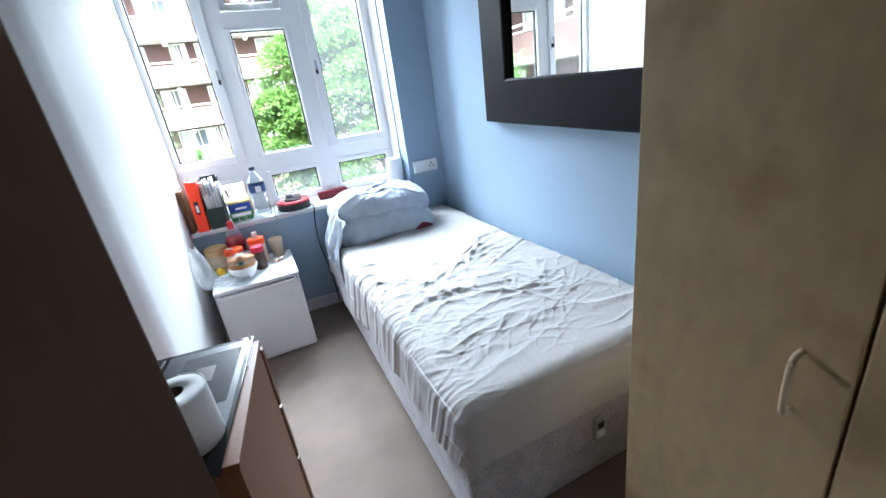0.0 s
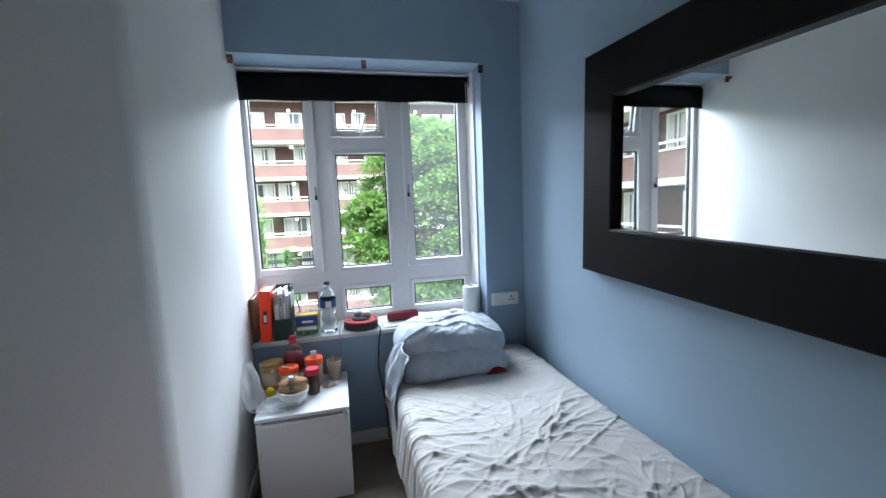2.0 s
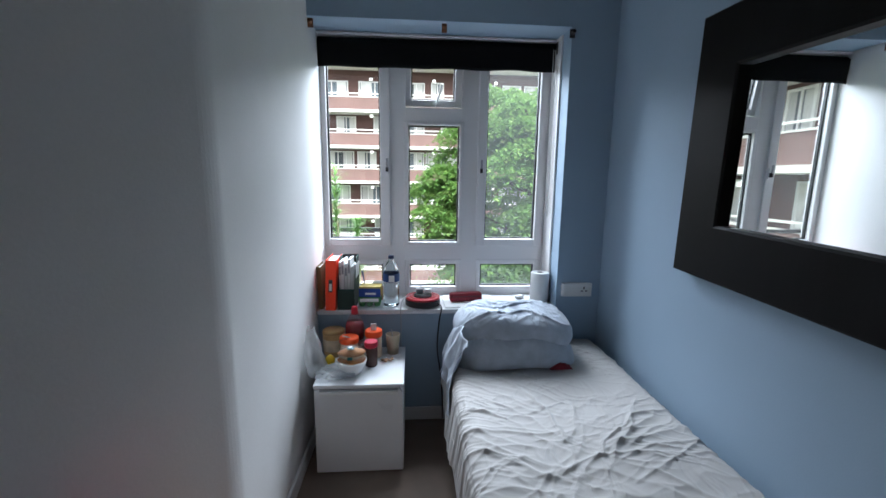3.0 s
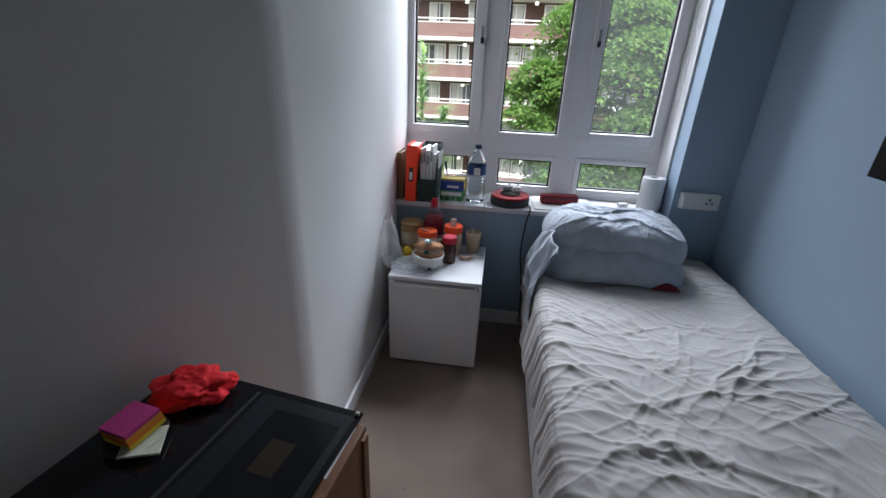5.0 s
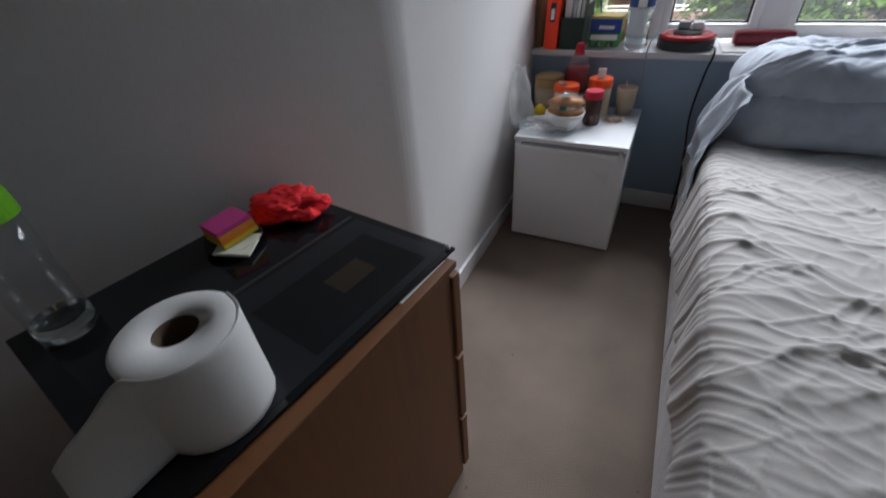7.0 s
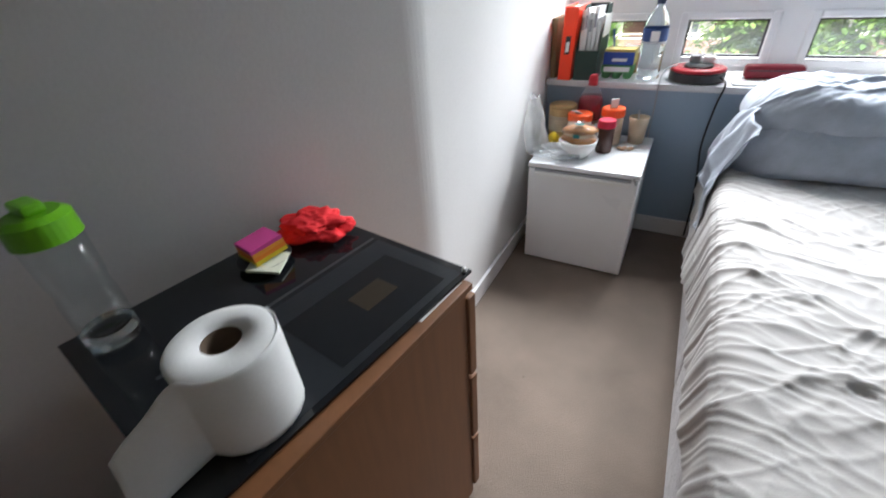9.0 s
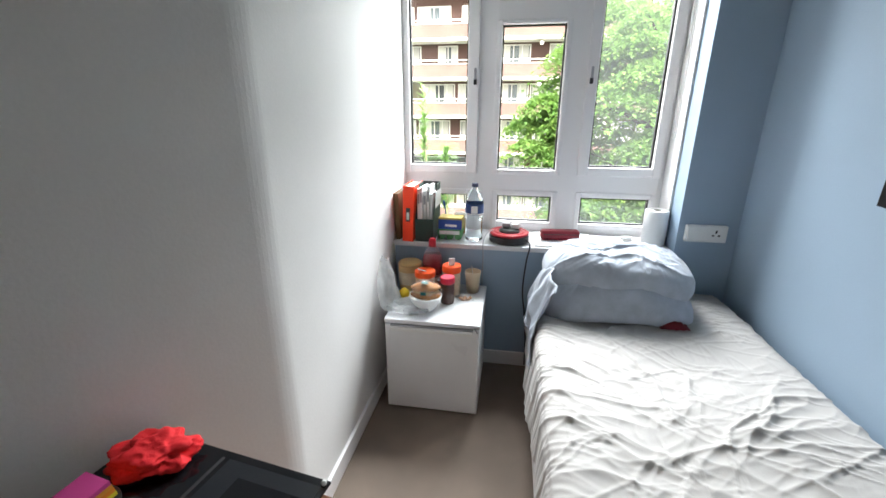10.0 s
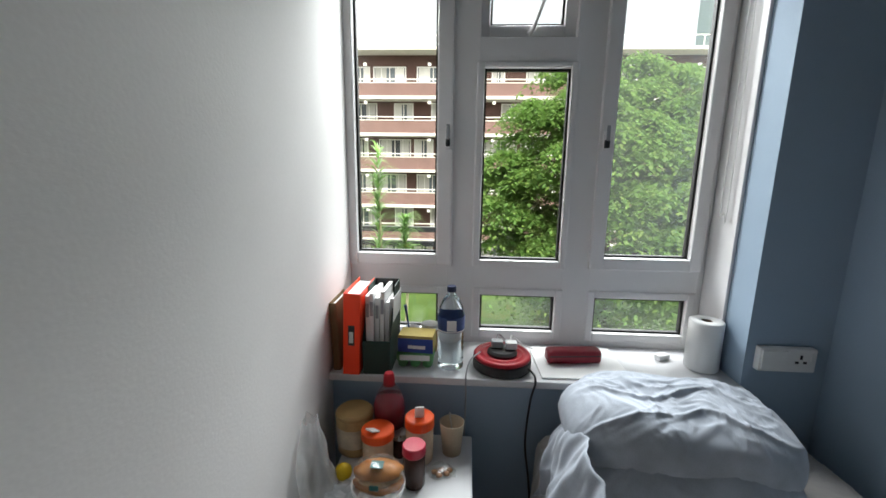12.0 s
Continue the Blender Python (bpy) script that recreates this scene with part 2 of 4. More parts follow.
structure("floor", prism([(-1.5, -1.6), (1.8, -1.6), (1.8, 3.2), (-1.5, 3.2)], -0.15, 0.0), CARPET, "worn beige fitted carpet with small dark specks", "carpet")
structure("ceiling", prism([(-1.5, -1.6), (1.8, -1.6), (1.8, 3.6), (-1.5, 3.6)], H, H + 0.15), CEILING, "plain white painted ceiling", "ceiling")
structure("wall_east", prism([(XR, -1.6), (XR + 0.2, -1.6), (XR + 0.2, YW), (XR, YW)], 0, H), BLUE_WALL, "light blue painted wall beside the bed", "wall")
west = structure("wall_west", prism([CORNER, (XL, 3.4), (-1.5, 3.4), (-1.5, YS), NEAR], 0, H), WHITE_WALL, "white painted wall with an obtuse corner", "wall")
wb = west.modifiers.new("soft_corner", "BEVEL")
wb.width, wb.segments, wb.limit_method, wb.angle_limit = 0.04, 5, "ANGLE", radians(15)

# window wall: one piece each under, above and beside the opening
ww = box(XL, XR + 0.2, YW, 3.42, 0, SILL - 0.03)
box(XL, XR + 0.2, YW, 3.42, ZREV, H, bm=ww)
box(XREV, XR + 0.2, YW, 3.42, SILL - 0.03, ZREV, bm=ww)
structure("wall_north", ww, BLUE_WALL, "light blue painted wall round the window", "wall")
ws = box(NEAR[0], -0.36, YS - 0.12, YS, 0, H)
box(0.46, XR, YS - 0.12, YS, 0, H, bm=ws)
box(-0.36, 0.46, YS - 0.12, YS, 2.05, H, bm=ws)
structure("wall_south", ws, WHITE_WALL, "white painted wall with a doorway", "wall")
hall = box(-1.5, 1.8, -1.75, -1.6, 0, H)
box(-1.65, -1.5, -1.6, YS, 0, H, bm=hall)
structure("wall_hall", hall, WHITE_WALL, "plain white wall of the hallway", "wall")
structure("window_sill", box(XL, XREV + 0.005, YW - 0.042, YG - 0.03, SILL - 0.03, SILL, 0.006), material("sill_gloss_paint", (0.60, 0.60, 0.615), 0.35, 0.05, 4, 80, 0.05), "white painted deep window sill", "window sill")

bb = part("baseboard", box(XL + 0.0005, XL + 0.016, 1.74, YW - 0.001, 0, 0.09, 0.004), UPVC)
tagged(bb, "white painted baseboard along the white wall", "baseboard", kind="structure")
slope = math.degrees(math.atan(0.479))
bb = part("baseboard", box(0.0, 0.015, -2.15, -0.012, 0, 0.09, 0.004), UPVC, at=pose(CORNER[0] + 0.0005, CORNER[1], 0, 0, 0, -slope))
tagged(bb, "white painted baseboard along the angled wall", "baseboard", kind="structure")
lining = structure("trim", box(XREV - 0.012, XREV - 0.0005, 3.14, YG - 0.032, SILL + 0.001, ZREV - 0.001, 0.002), UPVC, "white lining board beside the window", "window trim")
bb = part("baseboard", box(XL + 0.017, XR - 0.001, YW - 0.016, YW - 0.0005, 0, 0.09, 0.004), UPVC)
tagged(bb, "white painted baseboard under the window", "baseboard", kind="structure")


# ---- window ----
window = thing("window_1", "white uPVC window with six panes and a dark gasket", "window", kind="structure")


def bars(x0, x1, z0, z1, w, y0, y1, bev=0.006):
    """Rectangular frame of four bars."""
    bm = box(x0, x0 + w[0], y0, y1, z0, z1, bev)
    box(x1 - w[1], x1, y0, y1, z0, z1, bev, bm)
    box(x0 + w[0] - 0.002, x1 - w[1] + 0.002, y0 + 0.001, y1 - 0.001, z0, z0 + w[2], bev, bm)
    return box(x0 + w[0] - 0.002, x1 - w[1] + 0.002, y0 + 0.001, y1 - 0.001, z1 - w[3], z1, bev, bm)


def light(parent, x0, x1, z0, z1, y, pane, name="pane"):
    """Glazing: gasket line round a pane."""
    g = part("gasket", bars(x0 - 0.004, x1 + 0.004, z0 - 0.004, z1 + 0.004, (0.013, 0.013, 0.013, 0.013), y - 0.012, y + 0.012, 0.0), GASKET, parent, "black rubber gasket")
    p = part(name, box(x0, x1, y - 0.003, y + 0.003, z0, z1), pane, parent, "clear glass" if pane is PANE else "dusty glass")
    p.visible_shadow = False
    return p


FX0, FX1, FZ0, FZ1 = -0.31, 1.345, SILL - 0.02, 2.545
frame_bm = bars(FX0, FX1, FZ0, FZ1, (0.06, 0.065, 0.07, 0.05), YG - 0.03, YG + 0.05)
for a, b in ((0.190, 0.314), (0.698, 0.824)):
    box(a, b, YG - 0.029, YG + 0.049, FZ0 + 0.06, FZ1 - 0.04, 0.004, frame_bm)
for x0, x1, z0, z1 in ((FX0 + 0.04, 0.194, 1.038, 1.16), (0.31, 0.702, 1.038, 1.16), (0.82, FX1 - 0.04, 1.038, 1.16), (0.31, 0.702, 1.994, 2.098)):
    box(x0, x1, YG - 0.0285, YG + 0.048, z0, z1, 0.004, frame_bm)
part("window_frame", frame_bm, UPVC, window)
SASHES = (("casement", -0.272, 0.208, 1.148, 2.49, (-0.212, 0.140, 1.202, 2.43), PANE),
          ("casement", 0.812, 1.290, 1.148, 2.49, (0.874, 1.236, 1.202, 2.43), HAZY_PANE),
          ("fixed_light", 0.300, 0.714, 1.146, 2.006, (0.333, 0.684, 1.179, 1.982), PANE),
          ("fixed_light", -0.255, 0.196, 0.812, 1.050, (-0.205, 0.150, 0.852, 1.016), PANE),
          ("fixed_light", 0.306, 0.712, 0.812, 1.050, (0.342, 0.676, 0.852, 1.016), HAZY_PANE),
          ("fixed_light", 0.818, 1.286, 0.812, 1.050, (0.852, 1.250, 0.852, 1.016), HAZY_PANE))
for nm, x0, x1, z0, z1, (a, b, c, d), pn in SASHES:
    out = 0.045 if nm == "casement" else 0.036
    s = part(nm, bars(x0, x1, z0, z1, (a - x0, x1 - b, c - z0, z1 - d), YG - out, YG + 0.03, 0.008), UPVC, window)
    light(s, a, b, c, d, YG, pn)
vent = part("vent_light", bars(-0.222, 0.226, -0.385, 0.0, (0.062, 0.086, 0.045, 0.05), -0.04, 0.03, 0.006), UPVC, window, "top-hung vent pushed ajar", at=pose(0.510, YG, 2.495, 8, 0, 0))
light(vent, -0.16, 0.14, -0.34, -0.05, 0, PANE)
part("stay", tube([(0.0, -0.045, -0.372), (0.012, -0.06, -0.36), (0.05, -0.10, -0.24)], [0.012, 0.007, 0.006]), PLASTIC_W, vent, "white window stay")
for x, sgn in ((0.187, 1), (0.836, -1)):
    h = part("handle", box(x - 0.010, x + 0.010, YG - 0.056, YG - 0.044, 1.655, 1.735, 0.004), UPVC, window, "white casement handle plate")
    part("lever", box(x - 0.009, x + 0.009, YG - 0.078, YG - 0.054, 1.666, 1.70, 0.005), BLACK_P, h, "dark turning knob")
    part("blade", box(x - 0.007, x + 0.007, YG - 0.078, YG - 0.068, 1.69, 1.755, 0.003), GREY_P, h, "grey handle blade")

blind = thing("roller_blind", "black roller blind rolled up at the top of the window", "blind")
part("cloth", surface(60, 6, lambda u, v: (-0.244 + 1.546 * u, 3.235 + 0.006 * math.sin(19 * u + 2) * v + 0.004 * noise.noise((u * 14, v * 2, 0)), 2.486 + 0.012 * u - 0.166 * v + 0.003 * math.sin(25 * u))), BLIND, blind, smooth=True)
sm = blind.children[0].modifiers.new("thick", "SOLIDIFY")
sm.thickness = 0.003
part("roller", tube([(-0.243, 3.262, 2.484), (1.303, 3.262, 2.494)], 0.022, 16), BLIND, blind)
part("rail", box(-0.244, 1.306, 3.22, 3.29, 2.516, 2.53, 0.003), UPVC, blind, "white headrail")
part("bracket", box(1.304, 1.311, 3.205, 3.29, 2.44, 2.515), BLACK_P, blind, "black end bracket")
part("cord", tube(spline([(1.285, 3.225, 2.47), (1.286, 3.22, 1.9), (1.282, 3.215, 1.45), (1.288, 3.20, 1.42), (1.293, 3.19, 1.47), (1.292, 3.205, 2.46)]), 0.0025, 6), PLASTIC_W, blind, "white pull cord")
for x in (-0.225, 0.545, 1.318):
    br = thing("curtain_bracket", "small wooden curtain pole bracket on the window wall", "bracket", pose(x, YW, 2.495), group="curtain brackets")
    part("plate", box(-0.016, 0.016, -0.012, 0, -0.025, 0.025, 0.004), OAK if x < 1 else BLACK_P, br)
    part("peg", tube([(0, -0.008, 0), (0, -0.04, 0.004)], 0.011, 12), OAK if x < 1 else BLACK_P, br)


# ---- outside ----
LAWN = material("lawn", (0.07, 0.13, 0.03), 0.95, 0.35, 0.4, 8, 0.4)
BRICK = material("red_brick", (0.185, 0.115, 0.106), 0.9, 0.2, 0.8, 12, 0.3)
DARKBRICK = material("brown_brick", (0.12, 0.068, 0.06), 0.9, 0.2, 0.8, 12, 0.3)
CONCRETE = material("white_concrete", (0.68, 0.66, 0.63), 0.8, 0.1, 0.6, 15, 0.2)
FARFRAME = material("white_window_paint", (0.78, 0.78, 0.76), 0.5, 0.04, 1, 20, 0.05)
FARGLASS = material("far_window_glass", (0.10, 0.12, 0.14), 0.08, 0.3, 0.7, 5, 0.0, per_object=0.6)
CURTAIN = material("net_curtain", (0.62, 0.62, 0.6), 0.9, 0.1, 3, 30, 0.1, per_object=0.3)
IRON = material("black_iron", (0.015, 0.015, 0.016), 0.5, 0.2)
BARK = material("bark", (0.09, 0.065, 0.045), 0.95, 0.3, 3, 30, 0.8)
LEAF = material("leaf", (0.135, 0.25, 0.075), 0.5, 0.3, 0.9, 6, 0.0)
ln, ll = LEAF.node_tree.nodes, LEAF.node_tree.links
leaf_old = ln["Principled BSDF"].inputs["Base Color"].links[0].from_socket
leaf_geo, leaf_mix, leaf_pick = ln.new("ShaderNodeNewGeometry"), ln.new("ShaderNodeMix"), ln.new("ShaderNodeMapRange")
leaf_pick.inputs["From Min"].default_value, leaf_pick.inputs["To Max"].default_value = 0.45, 0.8
leaf_mix.data_type = "RGBA"
leaf_mix.inputs["B"].default_value = (0.26, 0.35, 0.09, 1)
ll.new(leaf_geo.outputs["Random Per Island"], leaf_pick.inputs["Value"]), ll.new(leaf_pick.outputs["Result"], leaf_mix.inputs["Factor"])
ll.new(leaf_old, leaf_mix.inputs["A"]), ll.new(leaf_mix.outputs["Result"], ln["Principled BSDF"].inputs["Base Color"])
thin, half = ln.new("ShaderNodeBsdfTranslucent"), ln.new("ShaderNodeMixShader")
thin.inputs["Color"].default_value, half.inputs[0].default_value = (0.23, 0.40, 0.11, 1), 0.5
ll.new(ln["Principled BSDF"].outputs[0], half.inputs[1]), ll.new(thin.outputs[0], half.inputs[2]), ll.new(half.outputs[0], ln["Material Output"].inputs["Surface"])
GROUND_Z = -8.2
structure("ground", prism([(-900, 3.6), (900, 3.6), (900, 1500), (-900, 1500)], GROUND_Z - 0.5, GROUND_Z), LAWN, "mown green lawn between the blocks", "ground")


def far_window(w, h):
    """A white casement with a net curtain behind its panes, facing -y."""
    ob = part("window", bars(-w / 2, w / 2, 0, h, (0.09, 0.09, 0.09, 0.09), -0.06, 0.04, 0.0), FARFRAME)
    bmw = box(-0.035, 0.035, -0.05, 0.03, 0.08, h - 0.08)
    box(-w / 2, w / 2, -0.12, 0.0, -0.06, 0.0, bm=bmw)
    part("mullion", bmw, FARFRAME, ob)
    part("pane", box(-w / 2 + 0.08, w / 2 - 0.08, -0.01, 0.01, 0.08, h - 0.08), FARGLASS, ob)
    for c0, c1 in ((-0.44, -0.1), (0.16, 0.44)):
        part("curtain", box(w * c0, w * c1, -0.024, -0.014, 0.1, h - 0.1), CURTAIN, ob)
    if w > 2:
        for k in (-0.25, 0.25):
            part("mullion", box(w * k - 0.03, w * k + 0.03, -0.05, 0.03, 0.08, h - 0.08), FARFRAME, ob)
    return ob


def block(name, label, x0, x1, slabs, turn, deep=10):
    """Brick gallery block: front along +x at y = 0, facing -y."""
    b = thing(name, label, "building", turn)
    top = slabs[0]
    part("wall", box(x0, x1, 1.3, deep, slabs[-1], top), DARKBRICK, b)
    part("roof", box(x0 - 0.3, x1 + 0.3, -0.25, deep + 0.3, top, top + 0.22, 0.03), CONCRETE, b)
    rl = box(x0, x1, 0.8, 0.86, top + 1.2, top + 1.26)
    for i in range(int((x1 - x0) / 2.2)):
        box(x0 + 2.2 * i, x0 + 2.2 * i + 0.06, 0.8, 0.86, top + 0.3, top + 1.2, bm=rl)
    part("roof_railing", rl, FARFRAME, b)
    for k in range(3):
        part("roof_housing", box(x0 + 6 + 17 * k, x0 + 11 + 17 * k, 3, 7, top + 0.3, top + 2.0), CONCRETE, b)
    lamp = None
    kinds = [far_window(1.5, 1.5), far_window(1.0, 1.55), far_window(2.5, 1.6)]
    for n, z in enumerate(slabs[1:]):
        part("slab", box(x0, x1, -0.12, 1.3, z, z + 0.22, 0.01), CONCRETE, b)
        part("parapet", box(x0, x1, 0.0, 0.2, z + 0.22, z + 1.1), BRICK, b)
        part("coping", box(x0, x1, -0.03, 0.23, z + 1.10, z + 1.16), CONCRETE, b)
        part("coping_rail", box(x0, x1, 0.02, 0.1, z + 1.34, z + 1.41), FARFRAME, b)
        x, i = x0 + 1.5, n
        while x < x1 - 1.5:
            w = kinds[(i * 7 + n) % 3 if int(x) % 5 else 2]
            o = again("window", w, b, pose(x, 1.27, z + 1.0 if w is not kinds[2] else z + 0.9))
            for c in w.children:
                again(c.name.split(".")[0], c, o, pose(0, 0, 0))
            x += (2.25, 3.3, 2.6)[i % 3]
            i += 1
        for k in range(int((x1 - x0) / 4.7)):
            spot = pose(x0 + 3 + 4.7 * k, 0, z + 2.28)
            lamp = again("bracket_lamp", lamp, b, spot) if lamp else part("bracket_lamp", box(0.0, 0.24, -0.05, 0.12, 0.0, 0.2, 0.03), FARFRAME, b, at=spot)
    for w in kinds:
        for c in w.children:
            bpy.data.objects.remove(c)
        bpy.data.objects.remove(w)
    return b


SLABS = [9.75, 6.45, 3.83, 1.18, -1.47, -4.1, -6.75]
block("apartment_building", "red brick gallery flats with white concrete slabs and white windows", -34, 40, SLABS, pose(0, 33, 0))
block("apartment_building", "red brick wing of flats with white concrete bands", 0, 20, [7.4, 4.6, 1.9, -0.8, -3.5, -6.2], pose(-7.5, 5.0, 0, 0, 0, 90), 6)


def leaf_cloud(name, centre, radii, clumps, per, size, seed, floor=-9.0):
    """Crown of small bent leaves in clumps on an uneven shell."""
    r = np.random.RandomState(seed)
    d = r.normal(size=(clumps, 3))
    d /= np.linalg.norm(d, axis=1)[:, None]
    uneven = np.array([0.84 + 0.34 * noise.noise(Vector(q * 1.7) + Vector((seed, 0, 0))) for q in d])
    p = np.array(centre) + d * np.array(radii) * ((0.62 + 0.4 * r.rand(clumps) ** 0.5) * uneven)[:, None]
    cr = 0.55 + 0.6 * r.rand(clumps)
    off = r.normal(size=(clumps * per, 3)) * np.array((0.52, 0.52, 0.07))
    off[:, 2] -= 0.5 * (off[:, 0] ** 2 + off[:, 1] ** 2)
    q = np.repeat(p, per, axis=0) + off * np.repeat(cr, per)[:, None]
    n = len(q)
    a, sz = r.rand(n) * 6.283, (size * (0.6 + 0.8 * r.rand(n)))[:, None]
    u = np.stack((np.cos(a), np.sin(a), -0.2 - 0.5 * r.rand(n)), 1) * sz
    w = np.stack((-np.sin(a), np.cos(a), 0.6 * (r.rand(n) - 0.5)), 1) * sz * 0.36
    drop = np.array((0, 0, 1.0)) * sz * 0.12
    verts = np.stack((q, q + 0.5 * u + w, q + 1.1 * u - drop, q + 0.5 * u - w), 1).reshape(-1, 3).tolist()
    faces = [(4 * k, 4 * k + 1, 4 * k + 2, 4 * k + 3) for k in range(n)]
    me = bpy.data.meshes.new(name)
    me.from_pydata(verts, [], faces)
    me.materials.append(LEAF)
    return me


def tree(x, y, base, centre, radii, clumps, per, size, seed, label):
    t = thing("tree", label, "tree", pose(x, y, base))
    trunk = tube(spline([(0, 0, 0), (0.1, 0.05, 2.0), (-0.1, 0.1, centre - base), (0.1, 0, centre - base + radii[2] * 0.5)], 6), [0.32 - 0.012 * i for i in range(19)], 10)
    r = np.random.RandomState(seed)
    for k in range(9):
        a, z = k * 2.4, centre - base - radii[2] * 0.5 + k * radii[2] * 0.13
        e = Vector((math.cos(a) * radii[0] * 0.6, math.sin(a) * radii[1] * 0.6, z + 0.7 + 0.6 * r.rand()))
        tube(spline([(0, 0, z), e * 0.5 + Vector((0, 0, z * 0.5 + 0.1)), e], 5), [0.11 - 0.009 * i for i in range(11)], 6, trunk)
    part("trunk", trunk, BARK, t)
    crown = new("crown", leaf_cloud("crown", (0, 0, centre - base), radii, clumps, per, size, seed))
    crown.parent = t
    return t


tree(5.0, 15.5, GROUND_Z, 0.9, (4.5, 3.6, 5.0), 265, 850, 0.115, 5, "tall leafy green broadleaf tree in front of the flats")
tree(11.5, 20.0, GROUND_Z, 0.0, (4.2, 4.0, 5.5), 200, 420, 0.14, 9, "leafy green tree standing farther along the lawn")

tower = thing("tower_block", "tall pale blue-grey glass tower beyond the flats", "building", pose(80.5, 152, GROUND_Z))
part("core", box(-4.6, 4.6, -4.6, 4.6, 0, 82), material("pale_blue_glazing", (0.36, 0.46, 0.52), 0.25, 0.12, 0.05, 1.0, 0.0), tower)
fin = part("fin", box(-0.12, 0.12, -4.95, -4.55, 0, 82), FARFRAME, tower, at=pose(-4.4, 0, 0))
for k in range(1, 9):
    again("fin", fin, tower, pose(-4.4 + 1.1 * k, 0, 0))

balcony = thing("balcony", "neighbouring concrete balcony with a black iron railing", "balcony")
part("slab", box(-4.5, 0.12, 3.75, 5.0, -0.25, -0.05, 0.01), CONCRETE, balcony)
for i in range(33):
    part("baluster", box(-4.44 + 0.14 * i, -4.418 + 0.14 * i, 4.9, 4.922, -0.05, 1.05), IRON, balcony) if i == 0 else again("baluster", balcony.children[1], balcony, pose(0.14 * i, 0, 0))
for z in (0.06, 0.95, 1.07):
    part("rail", box(-4.5, 0.12, 4.88, 4.935, z - 0.02, z + 0.02), IRON, balcony)


def pot_plant(x, y, z, h, label, seed, blades, spread):
    p = thing("potted_plant", label, "plant", pose(x, y, z))
    part("pot", lathe([(0.0, 0), (0.11, 0), (0.15, 0.26), (0.165, 0.26), (0.165, 0.3), (0.14, 0.3), (0.135, 0.25), (0, 0.25)], 20, False), material("terracotta", (0.36, 0.15, 0.08), 0.9, 0.15), p, smooth=False)
    r = np.random.RandomState(seed)
    part("stem", tube([(0, 0, 0.24), (0.02, 0, h * 0.5), (0.0, 0.02, h * 0.85)], [0.014, 0.011, 0.006]), material("pale_stem", (0.32, 0.3, 0.16), 0.8), p)
    bm = bmesh.new()
    for k in range(blades):
        a, b = r.rand() * 6.283, r.rand()
        z0 = h * (0.5 + 0.45 * b)
        ln = spread * (0.5 + 0.6 * r.rand())
        d = Vector((math.cos(a), math.sin(a), 0))
        s = Vector((-d.y, d.x, 0)) * 0.007
        pts = [Vector((0, 0, z0)) + d * ln * t + Vector((0, 0, ln * (1.1 * t - 0.9 * t * t))) for t in (0, 0.35, 0.7, 1.0)]
        rows = [(bm.verts.new(q - s * (1 - i * 0.3)), bm.verts.new(q + s * (1 - i * 0.3))) for i, q in enumerate(pts)]
        for i in range(3):
            bm.faces.new((rows[i][0], rows[i][1], rows[i + 1][1], rows[i + 1][0]))
    part("foliage", bm, LEAF, p)


pot_plant(-0.42, 4.7, -0.05, 1.85, "tall thin potted plant with long narrow leaves", 3, 260, 0.20)
pot_plant(-0.20, 4.62, -0.05, 1.32, "bushy potted plant with fine green leaves", 4, 420, 0.17)


# ---- bed ----
BX0, BX1, BY0, BY1, BZ = 0.570, 1.585, 0.80, 2.95, 0.58
bed = thing("bed", "single divan bed with a crumpled pale fitted sheet", "bed")
for y0, y1 in ((BY0 + 0.03, 1.87), (1.874, BY1)):
    part("divan_base", box(BX0 + 0.012, BX1 - 0.012, y0, y1, 0.03, 0.335, 0.015), DIVAN, bed, "speckled grey fabric base")
for x in (BX0 + 0.1, BX1 - 0.1):
    for y in (BY0 + 0.12, BY1 - 0.1):
        part("castor", lathe([(0, 0), (0.022, 0), (0.025, 0.012), (0.025, 0.03), (0, 0.03)], 16, False), BLACK_P, bed, at=pose(x, y, 0))
grip = part("base_handle", box(1.085, 1.135, BY0 + 0.014, BY0 + 0.028, 0.19, 0.285, 0.006), GREY_P, bed, "grey plastic base handle")
part("grip_hole", box(1.096, 1.124, BY0 + 0.011, BY0 + 0.0135, 0.245, 0.272, 0.001), BLACK_P, grip)
part("tag", box(1.092, 1.128, BY0 + 0.0105, BY0 + 0.0135, 0.205, 0.232, 0.001), PAPER, grip, "small white tag")
part("mattress_core", box(BX0 + 0.02, BX1 - 0.02, BY0 + 0.03, BY1 - 0.01, 0.34, BZ - 0.06, 0.05, seg=3), DIVAN, bed)


KNOT = (0.985, 1.93)
crease_rng = random.Random(31)
CREASES = []
